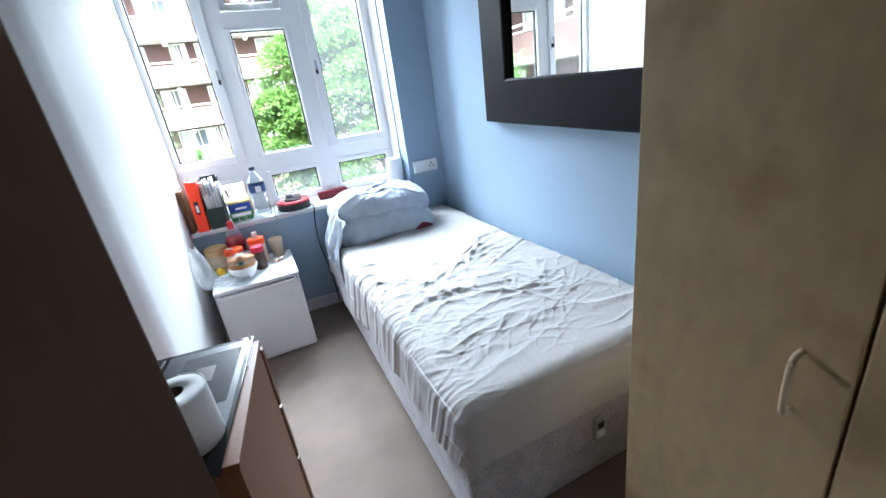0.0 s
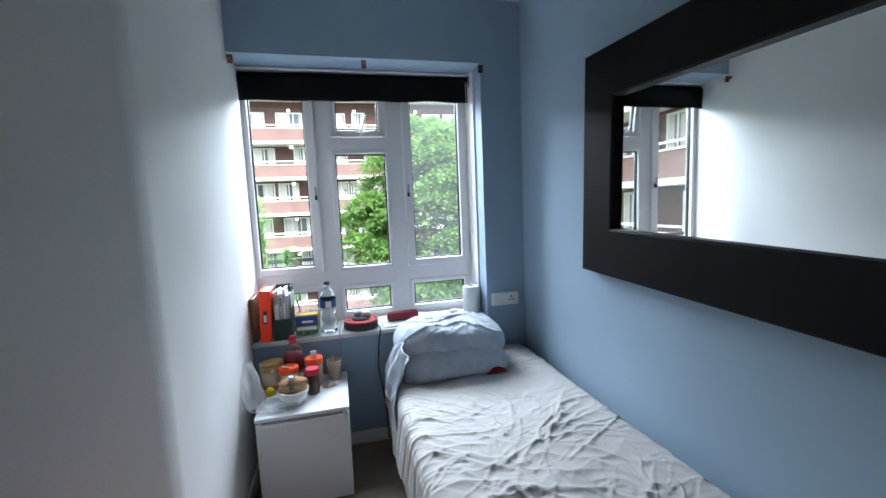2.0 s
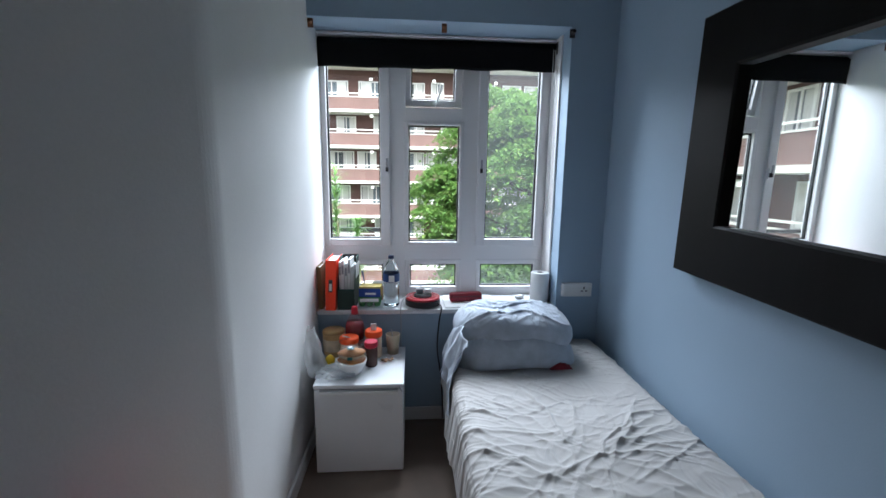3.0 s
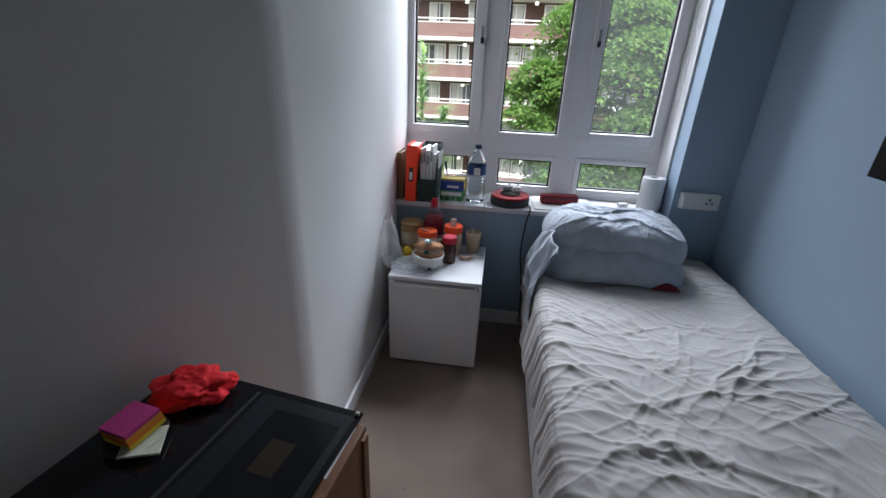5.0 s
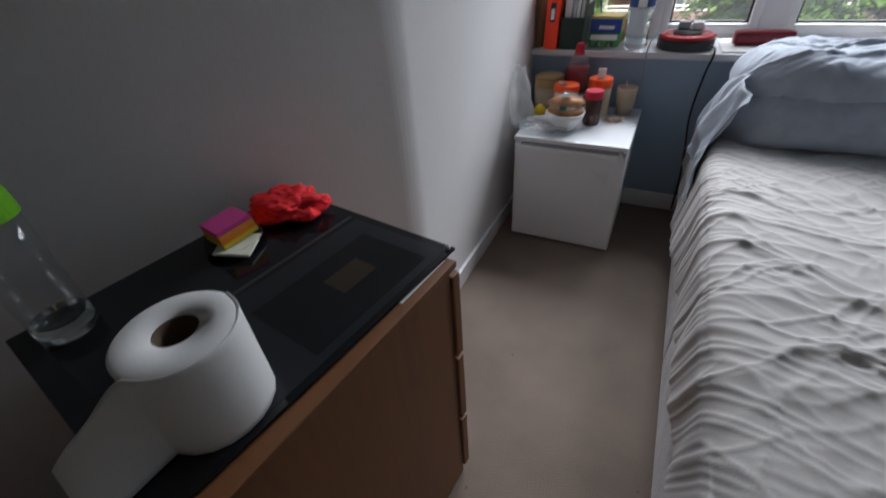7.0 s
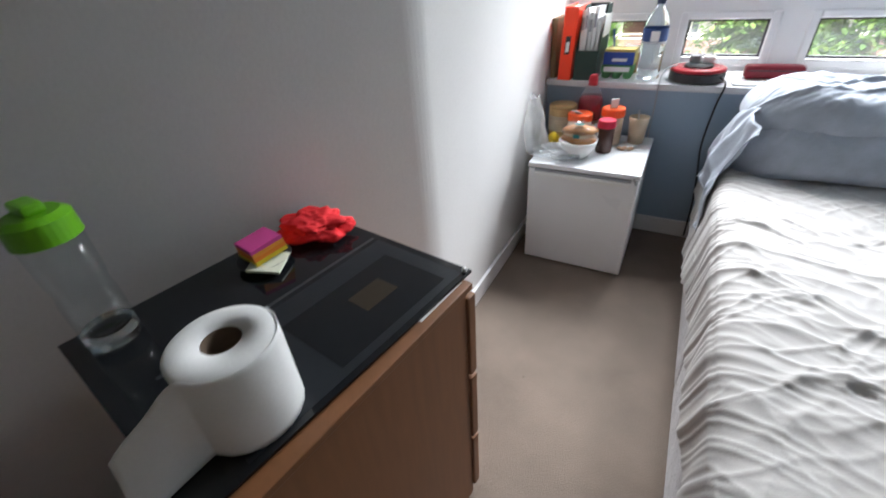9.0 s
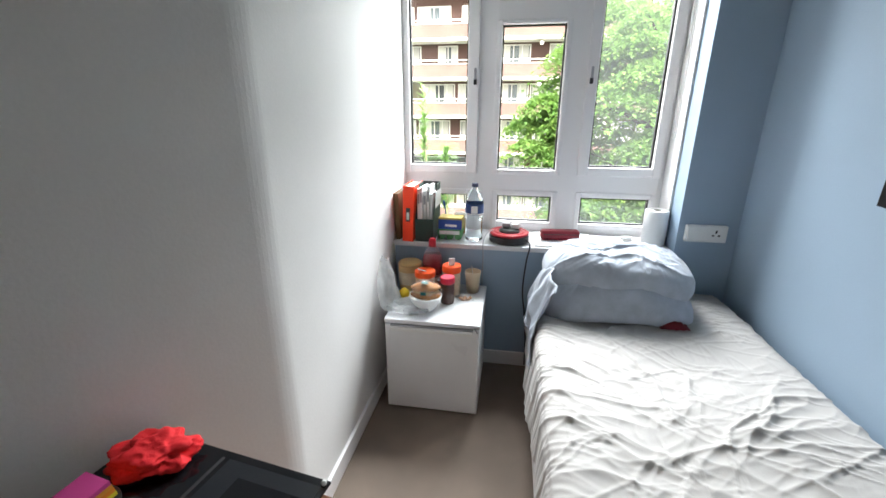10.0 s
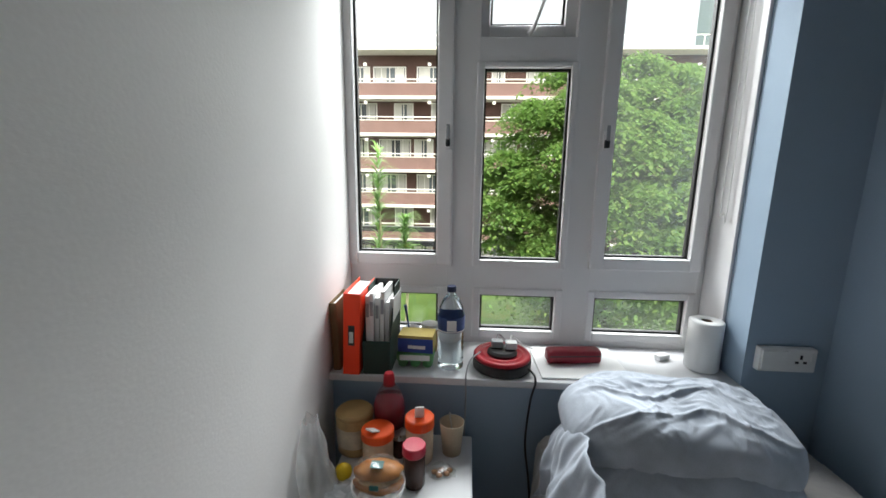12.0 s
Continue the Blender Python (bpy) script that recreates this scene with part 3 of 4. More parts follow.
# fans of creases out of the pinched knot: (middle angle, spread, count, length, height)
for mid, spread, count, far, tall in ((3.14, 0.6, 12, 0.42, 0.008), (-0.66, 0.5, 11, 0.72, 0.0075), (0.95, 0.5, 10, 0.62, 0.0105), (-2.2, 0.5, 5, 0.42, 0.007), (2.1, 0.4, 3, 0.35, 0.005)):
    for k in range(count):
        ang = mid + spread * (2 * (k + 0.5) / count - 1) + crease_rng.uniform(-0.06, 0.06)
        ox, oy = KNOT[0] + crease_rng.uniform(-0.16, 0.16), KNOT[1] + crease_rng.uniform(-0.13, 0.13)
        CREASES.append((ox, oy, ang, crease_rng.uniform(-1.5, 1.5), crease_rng.uniform(0.02, 0.3), far * crease_rng.uniform(0.55, 1.1), tall * crease_rng.uniform(0.5, 1.15), crease_rng.uniform(0.009, 0.02)))
# short wrinkles scattered over the rest
for k in range(75):
    ox, oy = crease_rng.uniform(0.6, 1.5), crease_rng.uniform(1.15, 2.5)
    CREASES.append((ox, oy, crease_rng.gauss(0.0 if ox < 1.05 else 0.6, 0.45) + math.pi * (k % 2), crease_rng.uniform(-2, 2), 0.01, crease_rng.uniform(0.04, 0.22), crease_rng.uniform(0.003, 0.0065), crease_rng.uniform(0.007, 0.013)))
# long soft folds lying across towards the foot: (middle y, sag, slope, first x, last x, height, width)
CROSS = [(1.72, 0.16, -0.10, 0.62, 1.30, 0.012, 0.020), (1.60, 0.14, -0.16, 0.60, 1.45, 0.013, 0.024), (1.50, 0.12, -0.10, 0.72, 1.50, 0.010, 0.020), (1.38, 0.08, -0.05, 0.66, 1.20, 0.008, 0.022),
         (1.30, 0.05, -0.20, 0.95, 1.52, 0.009, 0.020), (1.18, 0.05, 0.06, 0.62, 1.05, 0.006, 0.022), (2.12, -0.06, 0.25, 1.10, 1.52, 0.010, 0.018), (2.24, -0.08, 0.35, 1.15, 1.50, 0.010, 0.018),
         (2.05, 0.02, 0.10, 0.60, 0.92, 0.007, 0.016), (2.20, 0.02, 0.12, 0.60, 0.98, 0.006, 0.015), (1.84, 0.03, 0.05, 0.58, 0.90, 0.009, 0.017), (2.33, 0.0, 0.04, 0.62, 1.05, 0.005, 0.015)]


def folds(x, y):
    """Height of the creases on the sheet at plan place x, y: a pinched knot with creases fanning out of it, long folds across, small pleats at the edge."""
    wx = noise.noise((x * 2.3, y * 2.3, 3.0)) * 0.10 + noise.noise((x * 7.0, y * 7.0, 4.0)) * 0.034
    wy = noise.noise((x * 2.3, y * 2.3, 13.0)) * 0.10 + noise.noise((x * 7.0, y * 7.0, 14.0)) * 0.034
    calm = 0.35 + 0.65 * max(0.0, min(1.0, (y - 0.95) / 0.5))
    h = 0.0
    ux, uy = x + wx * 0.9, y + wy * 0.9
    for ox, oy, ang, bend, r0, far, tall, wide in CREASES:
        dx, dy = ux - ox, uy - oy
        if abs(dx) > far + 0.1 or abs(dy) > far + 0.1:
            continue
        r = math.hypot(dx, dy)
        if r > far + 0.1:
            continue
        d = (math.atan2(dy, dx) - ang - bend * r + math.pi) % (2 * math.pi) - math.pi
        d *= r / wide
        if -2.6 < d < 2.6:
            ends = min(1.0, max(0.0, (r - r0 * 0.3) / 0.07)) * min(1.0, max(0.0, (far + 0.1 - r) / 0.2))
            h += tall * ends * (1 - abs(d) / 2.6) ** (2.4 if d > 0 else 3.6)
    px, py = x + wx * 0.8, y + wy * 0.8
    for y0, sag, slope, x0, x1, tall, wide in CROSS:
        if x0 < px < x1:
            m = (px - x0) / (x1 - x0)
            d = (py - y0 - slope * (px - (x0 + x1) / 2) - sag * (4 * m * (1 - m) - 0.6)) / wide
            if -2.6 < d < 2.6:
                h += tall * math.sin(math.pi * m) ** 0.6 * (1 - abs(d) / 2.6) ** (1.9 if d < 0 else 3.4)
    for k, (ang, fa, fb, amp, lim) in enumerate(((0.1, 1.6, 6.5, 0.007, 0.2), (0.6, 3.0, 19, 0.0045, 0.22), (0.0, 5.0, 21, 0.004, 0.3), (1.2, 3.6, 20, 0.004, 0.18), (-0.5, 3.0, 17, 0.005, 0.2))):
        a, b = x * math.cos(ang) + y * math.sin(ang), -x * math.sin(ang) + y * math.cos(ang)
        n = abs(noise.noise(((a + wx) * fa, (b + wy) * fb, 5.0 * k + 0.5)))
        if n < lim:
            gate = max(0.0, min(1.0, 0.5 + 1.4 * noise.noise((x * 2.6, y * 2.6, 30.0 + k))))
            h += amp * (1 - n / lim) ** 1.8 * gate * calm
    edge = max(0.0, 1 - abs(x - BX0 - 0.02) / 0.26) ** 0.8
    h += 0.0032 * edge * max(0.0, 1 - 3 * abs(noise.noise((x * 2.2, (y + wy * 0.5 + 0.25 * x) * 34, 50.0)))) * calm
    return h


def sheet_at(u, v):
    """The sheet: hem on the room side, over the edge, across the top, down at the wall; foot end rounded."""
    W, r, drop = BX1 - BX0, 0.075, 0.19
    path = drop + r * 1.57 + (W - 2 * r) + r * 1.57 + drop
    s = u * path
    if s < drop:
        x, z, nx, nz = BX0, BZ - r - (drop - s), -1, 0
    elif s < drop + r * 1.57:
        t = (s - drop) / r
        x, z, nx, nz = BX0 + r - r * math.cos(t), BZ - r + r * math.sin(t), -math.cos(t), math.sin(t)
    elif s < path - drop - r * 1.57:
        x, z, nx, nz = BX0 + r + (s - drop - r * 1.57), BZ, 0, 1
    elif s < path - drop:
        t = (path - drop - s) / r
        x, z, nx, nz = BX1 - r + r * math.cos(t), BZ - r + r * math.sin(t), math.cos(t), math.sin(t)
    else:
        x, z, nx, nz = BX1, BZ - r - (s - (path - drop)), 1, 0
    foot, rf = 0.21, 0.09
    L = BY1 - BY0
    sy = v * (L + foot)
    y = BY0 + max(0.0, sy - foot)
    if sy < foot + rf:
        t = max(0.0, (sy - foot * 0.55) / (foot * 0.45 + rf))
        t = min(1.0, t)
        y = BY0 + rf * (1 - math.cos(t * 1.57))
        k = (1 - math.sin(t * 1.57))
        down = rf * k + max(0.0, foot * 0.55 - sy) * (1.0 if z > BZ - 0.1 else 0.3)
        z = max(z - down, BZ - 0.26)
        e = 0.05 * k
        x = min(max(x, BX0 + e), BX1 - e)
    h = folds(x, y + z * 0.4)
    wall = 1 if x < BX1 - 0.02 else 0.1
    sag = -0.012 * math.sin(math.pi * min(1, max(0, (x - BX0) / W))) + 0.012 * noise.noise((x * 2.5, y * 2.5, 1.0))
    hem = 0.02 * noise.noise((y * 3.0, 0.0, 7.0)) * (1 if s < drop * 0.5 else 0)
    if s < drop:
        low = 1 - s / drop
        loose = math.exp(-((y - 2.42) / 0.36) ** 2)
        z -= 0.10 * low * loose
        x -= low * (0.004 + 0.022 * loose) * min(1.0, (y - BY0) / 0.2) + 0.006 * low * math.sin(26 * y + 3 * noise.noise((y * 4, 0.0, 2.0)))
    return (x + nx * h * wall, y, z + nz * h + (sag if nz > 0.5 else 0) + hem)


part("fitted_sheet", surface(270, 500, sheet_at), SHEET, bed, "crumpled off-white fitted sheet", smooth=True)


def pillow(name, label, cx, cy, cz, w, d, h, seed, tilt, sag):
    bm = bmesh.new()
    for side in (1, -1):
        def g(u, v, side=side):
            a, b = 2 * u - 1, 2 * v - 1
            k = max(0.0, (1 - abs(a) ** 3.6) * (1 - abs(b) ** 3.4)) ** 0.42
            x, y = a * w / 2 * (1 - 0.16 * abs(b) ** 4), b * d / 2 * (1 - 0.2 * abs(a) ** 4)
            n = noise.noise((x * 5 + seed, y * 5, side)) * 0.022
            wx, wy = 0.09 * noise.noise((x * 6, y * 6, seed)), 0.09 * noise.noise((x * 6, y * 6, seed + 5))
            for fx, fy, amp in ((3, 9, 0.008), (9, 4, 0.006), (7, 19, 0.0035), (20, 12, 0.003), (31, 26, 0.002)):
                cr = abs(noise.noise(((x + wx) * fx + seed, (y + wy) * fy, side * 3.0 + seed + fx)))
                n += amp * max(0.0, 1 - cr * 4.5) ** 1.4
            droop = sag * (abs(a) ** 3 + 0.7 * abs(b) ** 4)
            return (x, y, max(side * (h / 2 * k) - droop + n * 1.25 * k * (1 if side > 0 else 0.5), -h / 2))
        surface(120, 90, g, bm)
    bmesh.ops.remove_doubles(bm, verts=bm.verts, dist=0.004)
    p = thing(name, label, "pillow", pose(cx, cy, cz, *tilt), group="pillows on the bed")
    part("pillowcase", bm, PILLOW, p, smooth=True)
    return p


pillow("pillow", "plump blue-grey pillow lying on the sheet", 0.95, 2.745, BZ + 0.090, 0.74, 0.49, 0.195, 2.0, (0, 0, 1), 0.07)
pillow("pillow", "creased blue-grey pillow stacked on another", 0.965, 2.77, BZ + 0.202, 0.71, 0.43, 0.175, 7.0, (4, 1, -2), 0.045)


def drape(u, v):
    """Open end of the pillowcase: from the pillow's end down over the bed edge; u along the bed, v downwards."""
    fall = min(1.0, v * 1.7)
    x = 0.645 - 0.09 * fall ** 0.7 - 0.01 * max(0.0, v - 0.5)
    y = 2.45 + 0.34 * u - 0.04 * v * (1 - u) + 0.02 * math.sin(7 * v)
    z = 0.745 + 0.05 * math.sin(3.0 * u) - (0.34 + 0.06 * math.sin(5 * u + 1)) * v
    n = 0.022 * noise.noise((y * 13, z * 6, 2.0)) + 0.012 * noise.noise((y * 30, z * 12, 5.0)) + 0.009 * math.sin(36 * y + 9 * z) * (0.3 + v)
    return (x + n, y, z + 0.012 * noise.noise((y * 10, v * 4, 9.0)))


cloth = thing("loose_cover", "pale blue-grey cotton cover hanging over the bed edge", "cover")
c = part("cloth", surface(64, 56, drape), PILLOW, cloth, smooth=True)
c.modifiers.new("thick", "SOLIDIFY").thickness = 0.003
part("hem", tube([drape(k / 44, 1.0) for k in range(45)], 0.0035, 6), PILLOW, cloth, smooth=True)
dc = thing("dark_red_cloth", "crumpled dark red cloth tucked under the pillow", "cloth", pose(1.19, 2.53, BZ + 0.004))
part("cloth", surface(14, 8, lambda u, v: (0.13 * (u - 0.5), 0.07 * (v - 0.5), 0.03 * math.sin(math.pi * u) * math.sin(math.pi * v) + 0.012 * noise.noise((u * 5, v * 5, 1)))), material("dark_red_cotton", (0.14, 0.01, 0.018), 0.9, 0.2), dc, smooth=True)

# ---- fridge ----
fridge = thing("mini_fridge", "small white tabletop fridge with a plain door", "fridge", pose(-0.165, 2.478, 0))
part("body", box(0.0, 0.476, 0.05, 0.50, 0.02, 0.51, 0.008), FRIDGE_W, fridge)
part("top", box(-0.004, 0.48, 0.0, 0.505, 0.507, 0.53, 0.007), FRIDGE_W, fridge)
door = part("door", box(0.0, 0.476, 0.0, 0.046, 0.012, 0.502, 0.009), FRIDGE_W, fridge)
# flat grey strip stands in for the shadow gap above the grip
part("handle_recess", box(0.03, 0.446, -0.003, 0.02, 0.494, 0.5035, 0.002), GREY_P, door, "grey strip for the shade in the grip recess")
part("grip_lip", box(0.03, 0.446, -0.014, 0.004, 0.474, 0.4935, 0.006), PLASTIC_W, door, "raised white grip along the door top")
part("badge_clip", tube([(0.455, -0.004, 0.515), (0.468, -0.004, 0.49)], 0.004), GREY_P, door)
for x in (0.05, 0.43):
    for y in (0.08, 0.44):
        part("foot", lathe([(0, 0), (0.016, 0), (0.016, 0.022), (0, 0.022)], 12, False), BLACK_P, fridge, at=pose(x, y, 0))

# ---- chest of drawers ----
chest = thing("chest_of_drawers", "oak-veneer chest of three drawers under a black glass sheet", "chest of drawers", pose(0.045, 1.03, 0, 0, 0, -7))
CW, CD = 0.235, 0.258
chest.location.x -= CW + 0.005
chest.location.y += 0.035
part("carcass", box(-CW + 0.01, 0.266, -0.262, CD - 0.022, 0.0, 0.753, 0.002), OAK, chest)
part("top", box(-CW + 0.006, 0.270, -0.265, CD - 0.002, 0.7555, 0.771, 0.003), OAK, chest)
for k in range(3):
    z0 = 0.035 + 0.24 * k
    part("drawer_front", box(-CW - 0.001, 0.272, CD - 0.0215, CD + 0.004, z0, z0 + 0.228, 0.004), OAK, chest)
board = thing("black_glass_board", "sheet of black glass with a faint printed panel", "glass board", chest.matrix_basis @ pose(0, 0, 0.772, 0, 0, -1.5))
part("glass", box(-0.246, 0.244, -0.28, 0.288, 0.0, 0.006, 0.001), BLACKGLASS, board)
DULL = material("dull_black_print", (0.0135, 0.016, 0.020), 0.3, 0.1)
DULL2 = material("dull_grey_print", (0.03, 0.031, 0.034), 0.5, 0.1)
part("printed_panel", box(0.0, 0.232, -0.20, 0.27, 0.0061, 0.0066), DULL, board, "dull grey printed panel")
part("printed_window", box(0.055, 0.215, -0.03, 0.235, 0.0067, 0.0071), BLACKGLASS, board)
part("printed_picture", box(0.10, 0.155, 0.085, 0.165, 0.0072, 0.0076), material("dull_brown_print", (0.028, 0.020, 0.012), 0.3), board, "small dull brown picture")
for i, x in enumerate((0.06, 0.085, 0.105, 0.125, 0.145, 0.165)):
    part("printed_line", box(x, x + 0.008, -0.17, -0.075 - 0.008 * (i % 3), 0.0067, 0.0071), DULL2, board)
part("printed_bar", box(-0.02, -0.012, -0.21, 0.27, 0.0061, 0.0065), DULL2, board)
sheet_under = thing("paper_slip", "white paper showing under the glass edge", "paper", chest.matrix_basis @ pose(0, 0, 0.7713))
part("slip", box(0.16, 0.252, 0.115, 0.245, 0, 0.0006), PAPER, sheet_under)
part("bumper", lathe([(0, 0), (0.005, 0), (0.006, 0.005), (0.003, 0.009), (0, 0.009)], 14, False), PLASTIC_W, board, at=pose(0.234, 0.278, 0.006), smooth=True)

# ---- wardrobe ----
wardrobe = thing("wardrobe", "pale birch-laminate wardrobe with two doors and bow handles", "wardrobe")
part("carcass", box(0.950, 1.55, -0.27, 0.545, 0.0, 2.02, 0.003), BIRCH, wardrobe)
for y0, y1, hy in ((0.156, 0.543, 0.222), (-0.268, 0.150, 0.085)):
    d = part("door", box(0.928, 0.947, y0, y1, 0.07, 2.01, 0.003), BIRCH, wardrobe)
    part("handle", tube(spline([(0.928, hy, 0.885), (0.906, hy, 0.89), (0.900, hy, 0.913), (0.900, hy, 0.972), (0.906, hy, 0.995), (0.928, hy, 1.0)], 6), 0.006, 10), material("cream_plastic", (0.52, 0.41, 0.26), 0.4), d, "cream bow handle", smooth=True)

# ---- mirror ----
MY0, MY1, MZ0, MZ1, MF = 0.58, 2.166, 1.236, 2.285, 0.225
mirror = thing("wall_mirror", "large wall mirror in a wide black-brown frame", "mirror")
mirror.matrix_basis = pose(0, MY1, MZ0, 1.7, 0, 0) @ pose(0, -MY1, -MZ0)


def rail4(y0, y1, z0, z1, w):
    """Mitred frame: four boards with a sloped inner lip."""
    out = []
    o = [(y0, z0), (y1, z0), (y1, z1), (y0, z1)]
    i = [(y0 + w, z0 + w), (y1 - w, z0 + w), (y1 - w, z1 - w), (y0 + w, z1 - w)]
    for k in range(4):
        j = (k + 1) % 4
        bm = bmesh.new()
        loops = []
        for (oy, oz), (iy, iz) in ((o[k], i[k]), (o[j], i[j])):
            loops.append([bm.verts.new(p) for p in ((XR, oy, oz), (1.553, oy, oz), (1.549, oy + (iy - oy) * 0.03, oz + (iz - oz) * 0.03), (1.549, oy + (iy - oy) * 0.96, oz + (iz - oz) * 0.96), (1.555, iy, iz), (XR, iy, iz))])
        for q in range(6):
            bm.faces.new((loops[0][q], loops[1][q], loops[1][(q + 1) % 6], loops[0][(q + 1) % 6]))
        bm.faces.new(loops[0]), bm.faces.new(loops[1])
        out.append(bm)
    return out


for bm in rail4(MY0, MY1, MZ0, MZ1, MF):
    part("frame_board", bm, BLACKWOOD, mirror)
SILVER = bpy.data.materials.new("silvered_glass")
SILVER.use_nodes = True
sp = SILVER.node_tree.nodes["Principled BSDF"]
sp.inputs["Base Color"].default_value, sp.inputs["Metallic"].default_value, sp.inputs["Roughness"].default_value = (0.86, 0.88, 0.87, 1), 1.0, 0.015
part("mirror_glass", box(1.582, 1.592, MY0 + MF - 0.005, MY1 - MF + 0.005, MZ0 + MF - 0.005, MZ1 - MF + 0.005), SILVER, mirror, "silvered mirror glass")

# ---- door ----
leaf = thing("door_1", "dark brown wooden door standing open into the room", "door", pose(-0.33, -0.25, 0, 0, 0, 56.3), kind="structure")
part("leaf", box(0.0, 0.76, -0.02, 0.02, 0.005, 1.99, 0.003), DARKDOOR, leaf)
for s in (-1, 1):
    hd = part("handle", lathe([(0, 0), (0.024, 0), (0.024, 0.006), (0.01, 0.01), (0.01, 0.04), (0, 0.04)], 16, False), CHROME, leaf, "metal door handle", at=pose(0.69, s * 0.02, 1.0, -90 * s, 0, 0))
dfr = box(-0.36, -0.335, YS - 0.125, YS + 0.005, 0, 2.05, 0.003)
box(0.435, 0.46, YS - 0.125, YS + 0.005, 0, 2.05, 0.003, dfr)
box(-0.36, 0.46, YS - 0.125, YS + 0.005, 2.025, 2.05, 0.003, dfr)
structure("trim", dfr, DARKDOOR, "dark brown wooden door frame", "door frame")


# ---- socket and cables ----
sock = thing("wall_socket", "white double wall socket with one used outlet", "socket", pose(1.449, YW, 0.909))
part("faceplate", box(-0.1, 0.1, -0.03, 0.0, -0.045, 0.045, 0.006), PLASTIC_W, sock)
part("blank_cover", box(-0.093, -0.004, -0.036, -0.029, -0.038, 0.038, 0.003), PLASTIC_W, sock)
for x, z, w, h in ((0.045, 0.014, 0.008, 0.016), (0.032, -0.006, 0.012, 0.008), (0.06, -0.006, 0.012, 0.008)):
    part("pin_slot", box(x - w / 2, x + w / 2, -0.0315, -0.029, z - h / 2, z + h / 2), BLACK_P, sock, "dark pin slot")
part("switch", box(0.078, 0.094, -0.034, -0.029, -0.002, 0.026, 0.002), PLASTIC_W, sock)
wire = thing("black_cable", "thin black power cable hanging from the sill", "cable")
part("flex", tube(spline([(0.47, 3.06, 0.83), (0.535, 3.0, 0.812), (0.548, 2.957, 0.79), (0.535, 2.97, 0.70), (0.525, 2.975, 0.52), (0.545, 2.972, 0.36), (0.56, 2.965, 0.2), (0.565, 2.97, 0.02)]), 0.0045, 8), BLACK_P, wire, smooth=True)
wire = thing("grey_cable", "thin grey cable hanging behind the fridge", "cable")
part("flex", tube(spline([(0.34, 3.05, 0.86), (0.30, 3.0, 0.845), (0.285, 2.957, 0.80), (0.287, 2.972, 0.7), (0.285, 2.985, 0.5), (0.292, 2.988, 0.3)]), 0.003, 8), GREY_P, wire, smooth=True)

# ---- things on the sill ----
ORANGE = material("fluorescent_orange_card", (1.0, 0.055, 0.01), 0.45, 0.05, 5, 120, 0.05)
BROWN = material("brown_folder", (0.19, 0.125, 0.06), 0.7, 0.15)
DGREEN = material("dark_green_card", (0.012, 0.035, 0.028), 0.55, 0.15)
BLUE_P = material("blue_print", (0.02, 0.07, 0.33), 0.4, 0.1)
YELLOW = material("yellow_print", (0.52, 0.40, 0.10), 0.5, 0.08)
EGGGREEN = material("green_pulp", (0.12, 0.34, 0.14), 0.85, 0.12, 10, 200, 0.4)
ORANGE_P = material("orange_plastic", (0.85, 0.095, 0.015), 0.35, 0.06)
CLEAR = glass("clear_plastic", 0.05, (0.93, 0.96, 0.97))
FILM = glass("plastic_film", 0.12, (0.96, 0.97, 0.97), haze=0.05)
WATER = material("bottle_of_water", (0.80, 0.90, 0.94), 0.03, 0.02, bump=0.0, transmission=1.0, ior=1.3)


def binder(name, label, cx, y0, w, d, h, mat, lean, hole):
    b = thing(name, label, "binder", pose(cx, y0, SILL, 0, lean, 0))
    part("spine", box(-w / 2, w / 2, 0, 0.004, 0, h, 0.0015), mat, b)
    for sgn in (-1, 1):
        part("cover", box(sgn * w / 2 - 0.0015, sgn * w / 2 + 0.0015, 0.004, d, 0, h, 0.001), mat, b)
    part("pages", box(-w / 2 + 0.004, w / 2 - 0.004, 0.02, d - 0.02, 0.006, h - 0.012), PAPER, b, "white paper pages")
    if hole:
        part("label_holder", box(-0.012, 0.012, -0.002, 0.0, 0.12, 0.2, 0.001), BLACK_P, b)
        part("finger_ring", box(-0.008, 0.008, -0.003, -0.001, 0.13, 0.175, 0.001), PAPER, b)
    return b


binder("folder", "narrow brown folder leaning against the white wall", -0.222, 2.985, 0.026, 0.2, 0.275, BROWN, -2, False)
binder("lever_arch_file", "fluorescent orange lever-arch file full of paper", -0.158, 2.955, 0.062, 0.24, 0.325, ORANGE, 2, True)
mf = thing("magazine_file", "dark green magazine file packed with white papers", "file box", pose(-0.06, 2.965, SILL))
for sgn in (-1, 1):
    bm = bmesh.new()
    for x in (sgn * 0.052 - 0.0015, sgn * 0.052 + 0.0015):
        bm.faces.new([bm.verts.new((x, y, z)) for y, z in ((0, 0), (0.24, 0), (0.24, 0.32), (0.12, 0.32), (0.0, 0.13))])
    bmesh.ops.bridge_loops(bm, edges=bm.edges[:])
    part("side", bm, DGREEN, mf)
part("front", box(-0.05, 0.05, 0.0, 0.003, 0.0, 0.135), DGREEN, mf)
part("back", box(-0.05, 0.05, 0.237, 0.24, 0.0, 0.32), BLACK_P, mf)
part("base", box(-0.05, 0.05, 0.003, 0.237, 0.0, 0.003), DGREEN, mf)
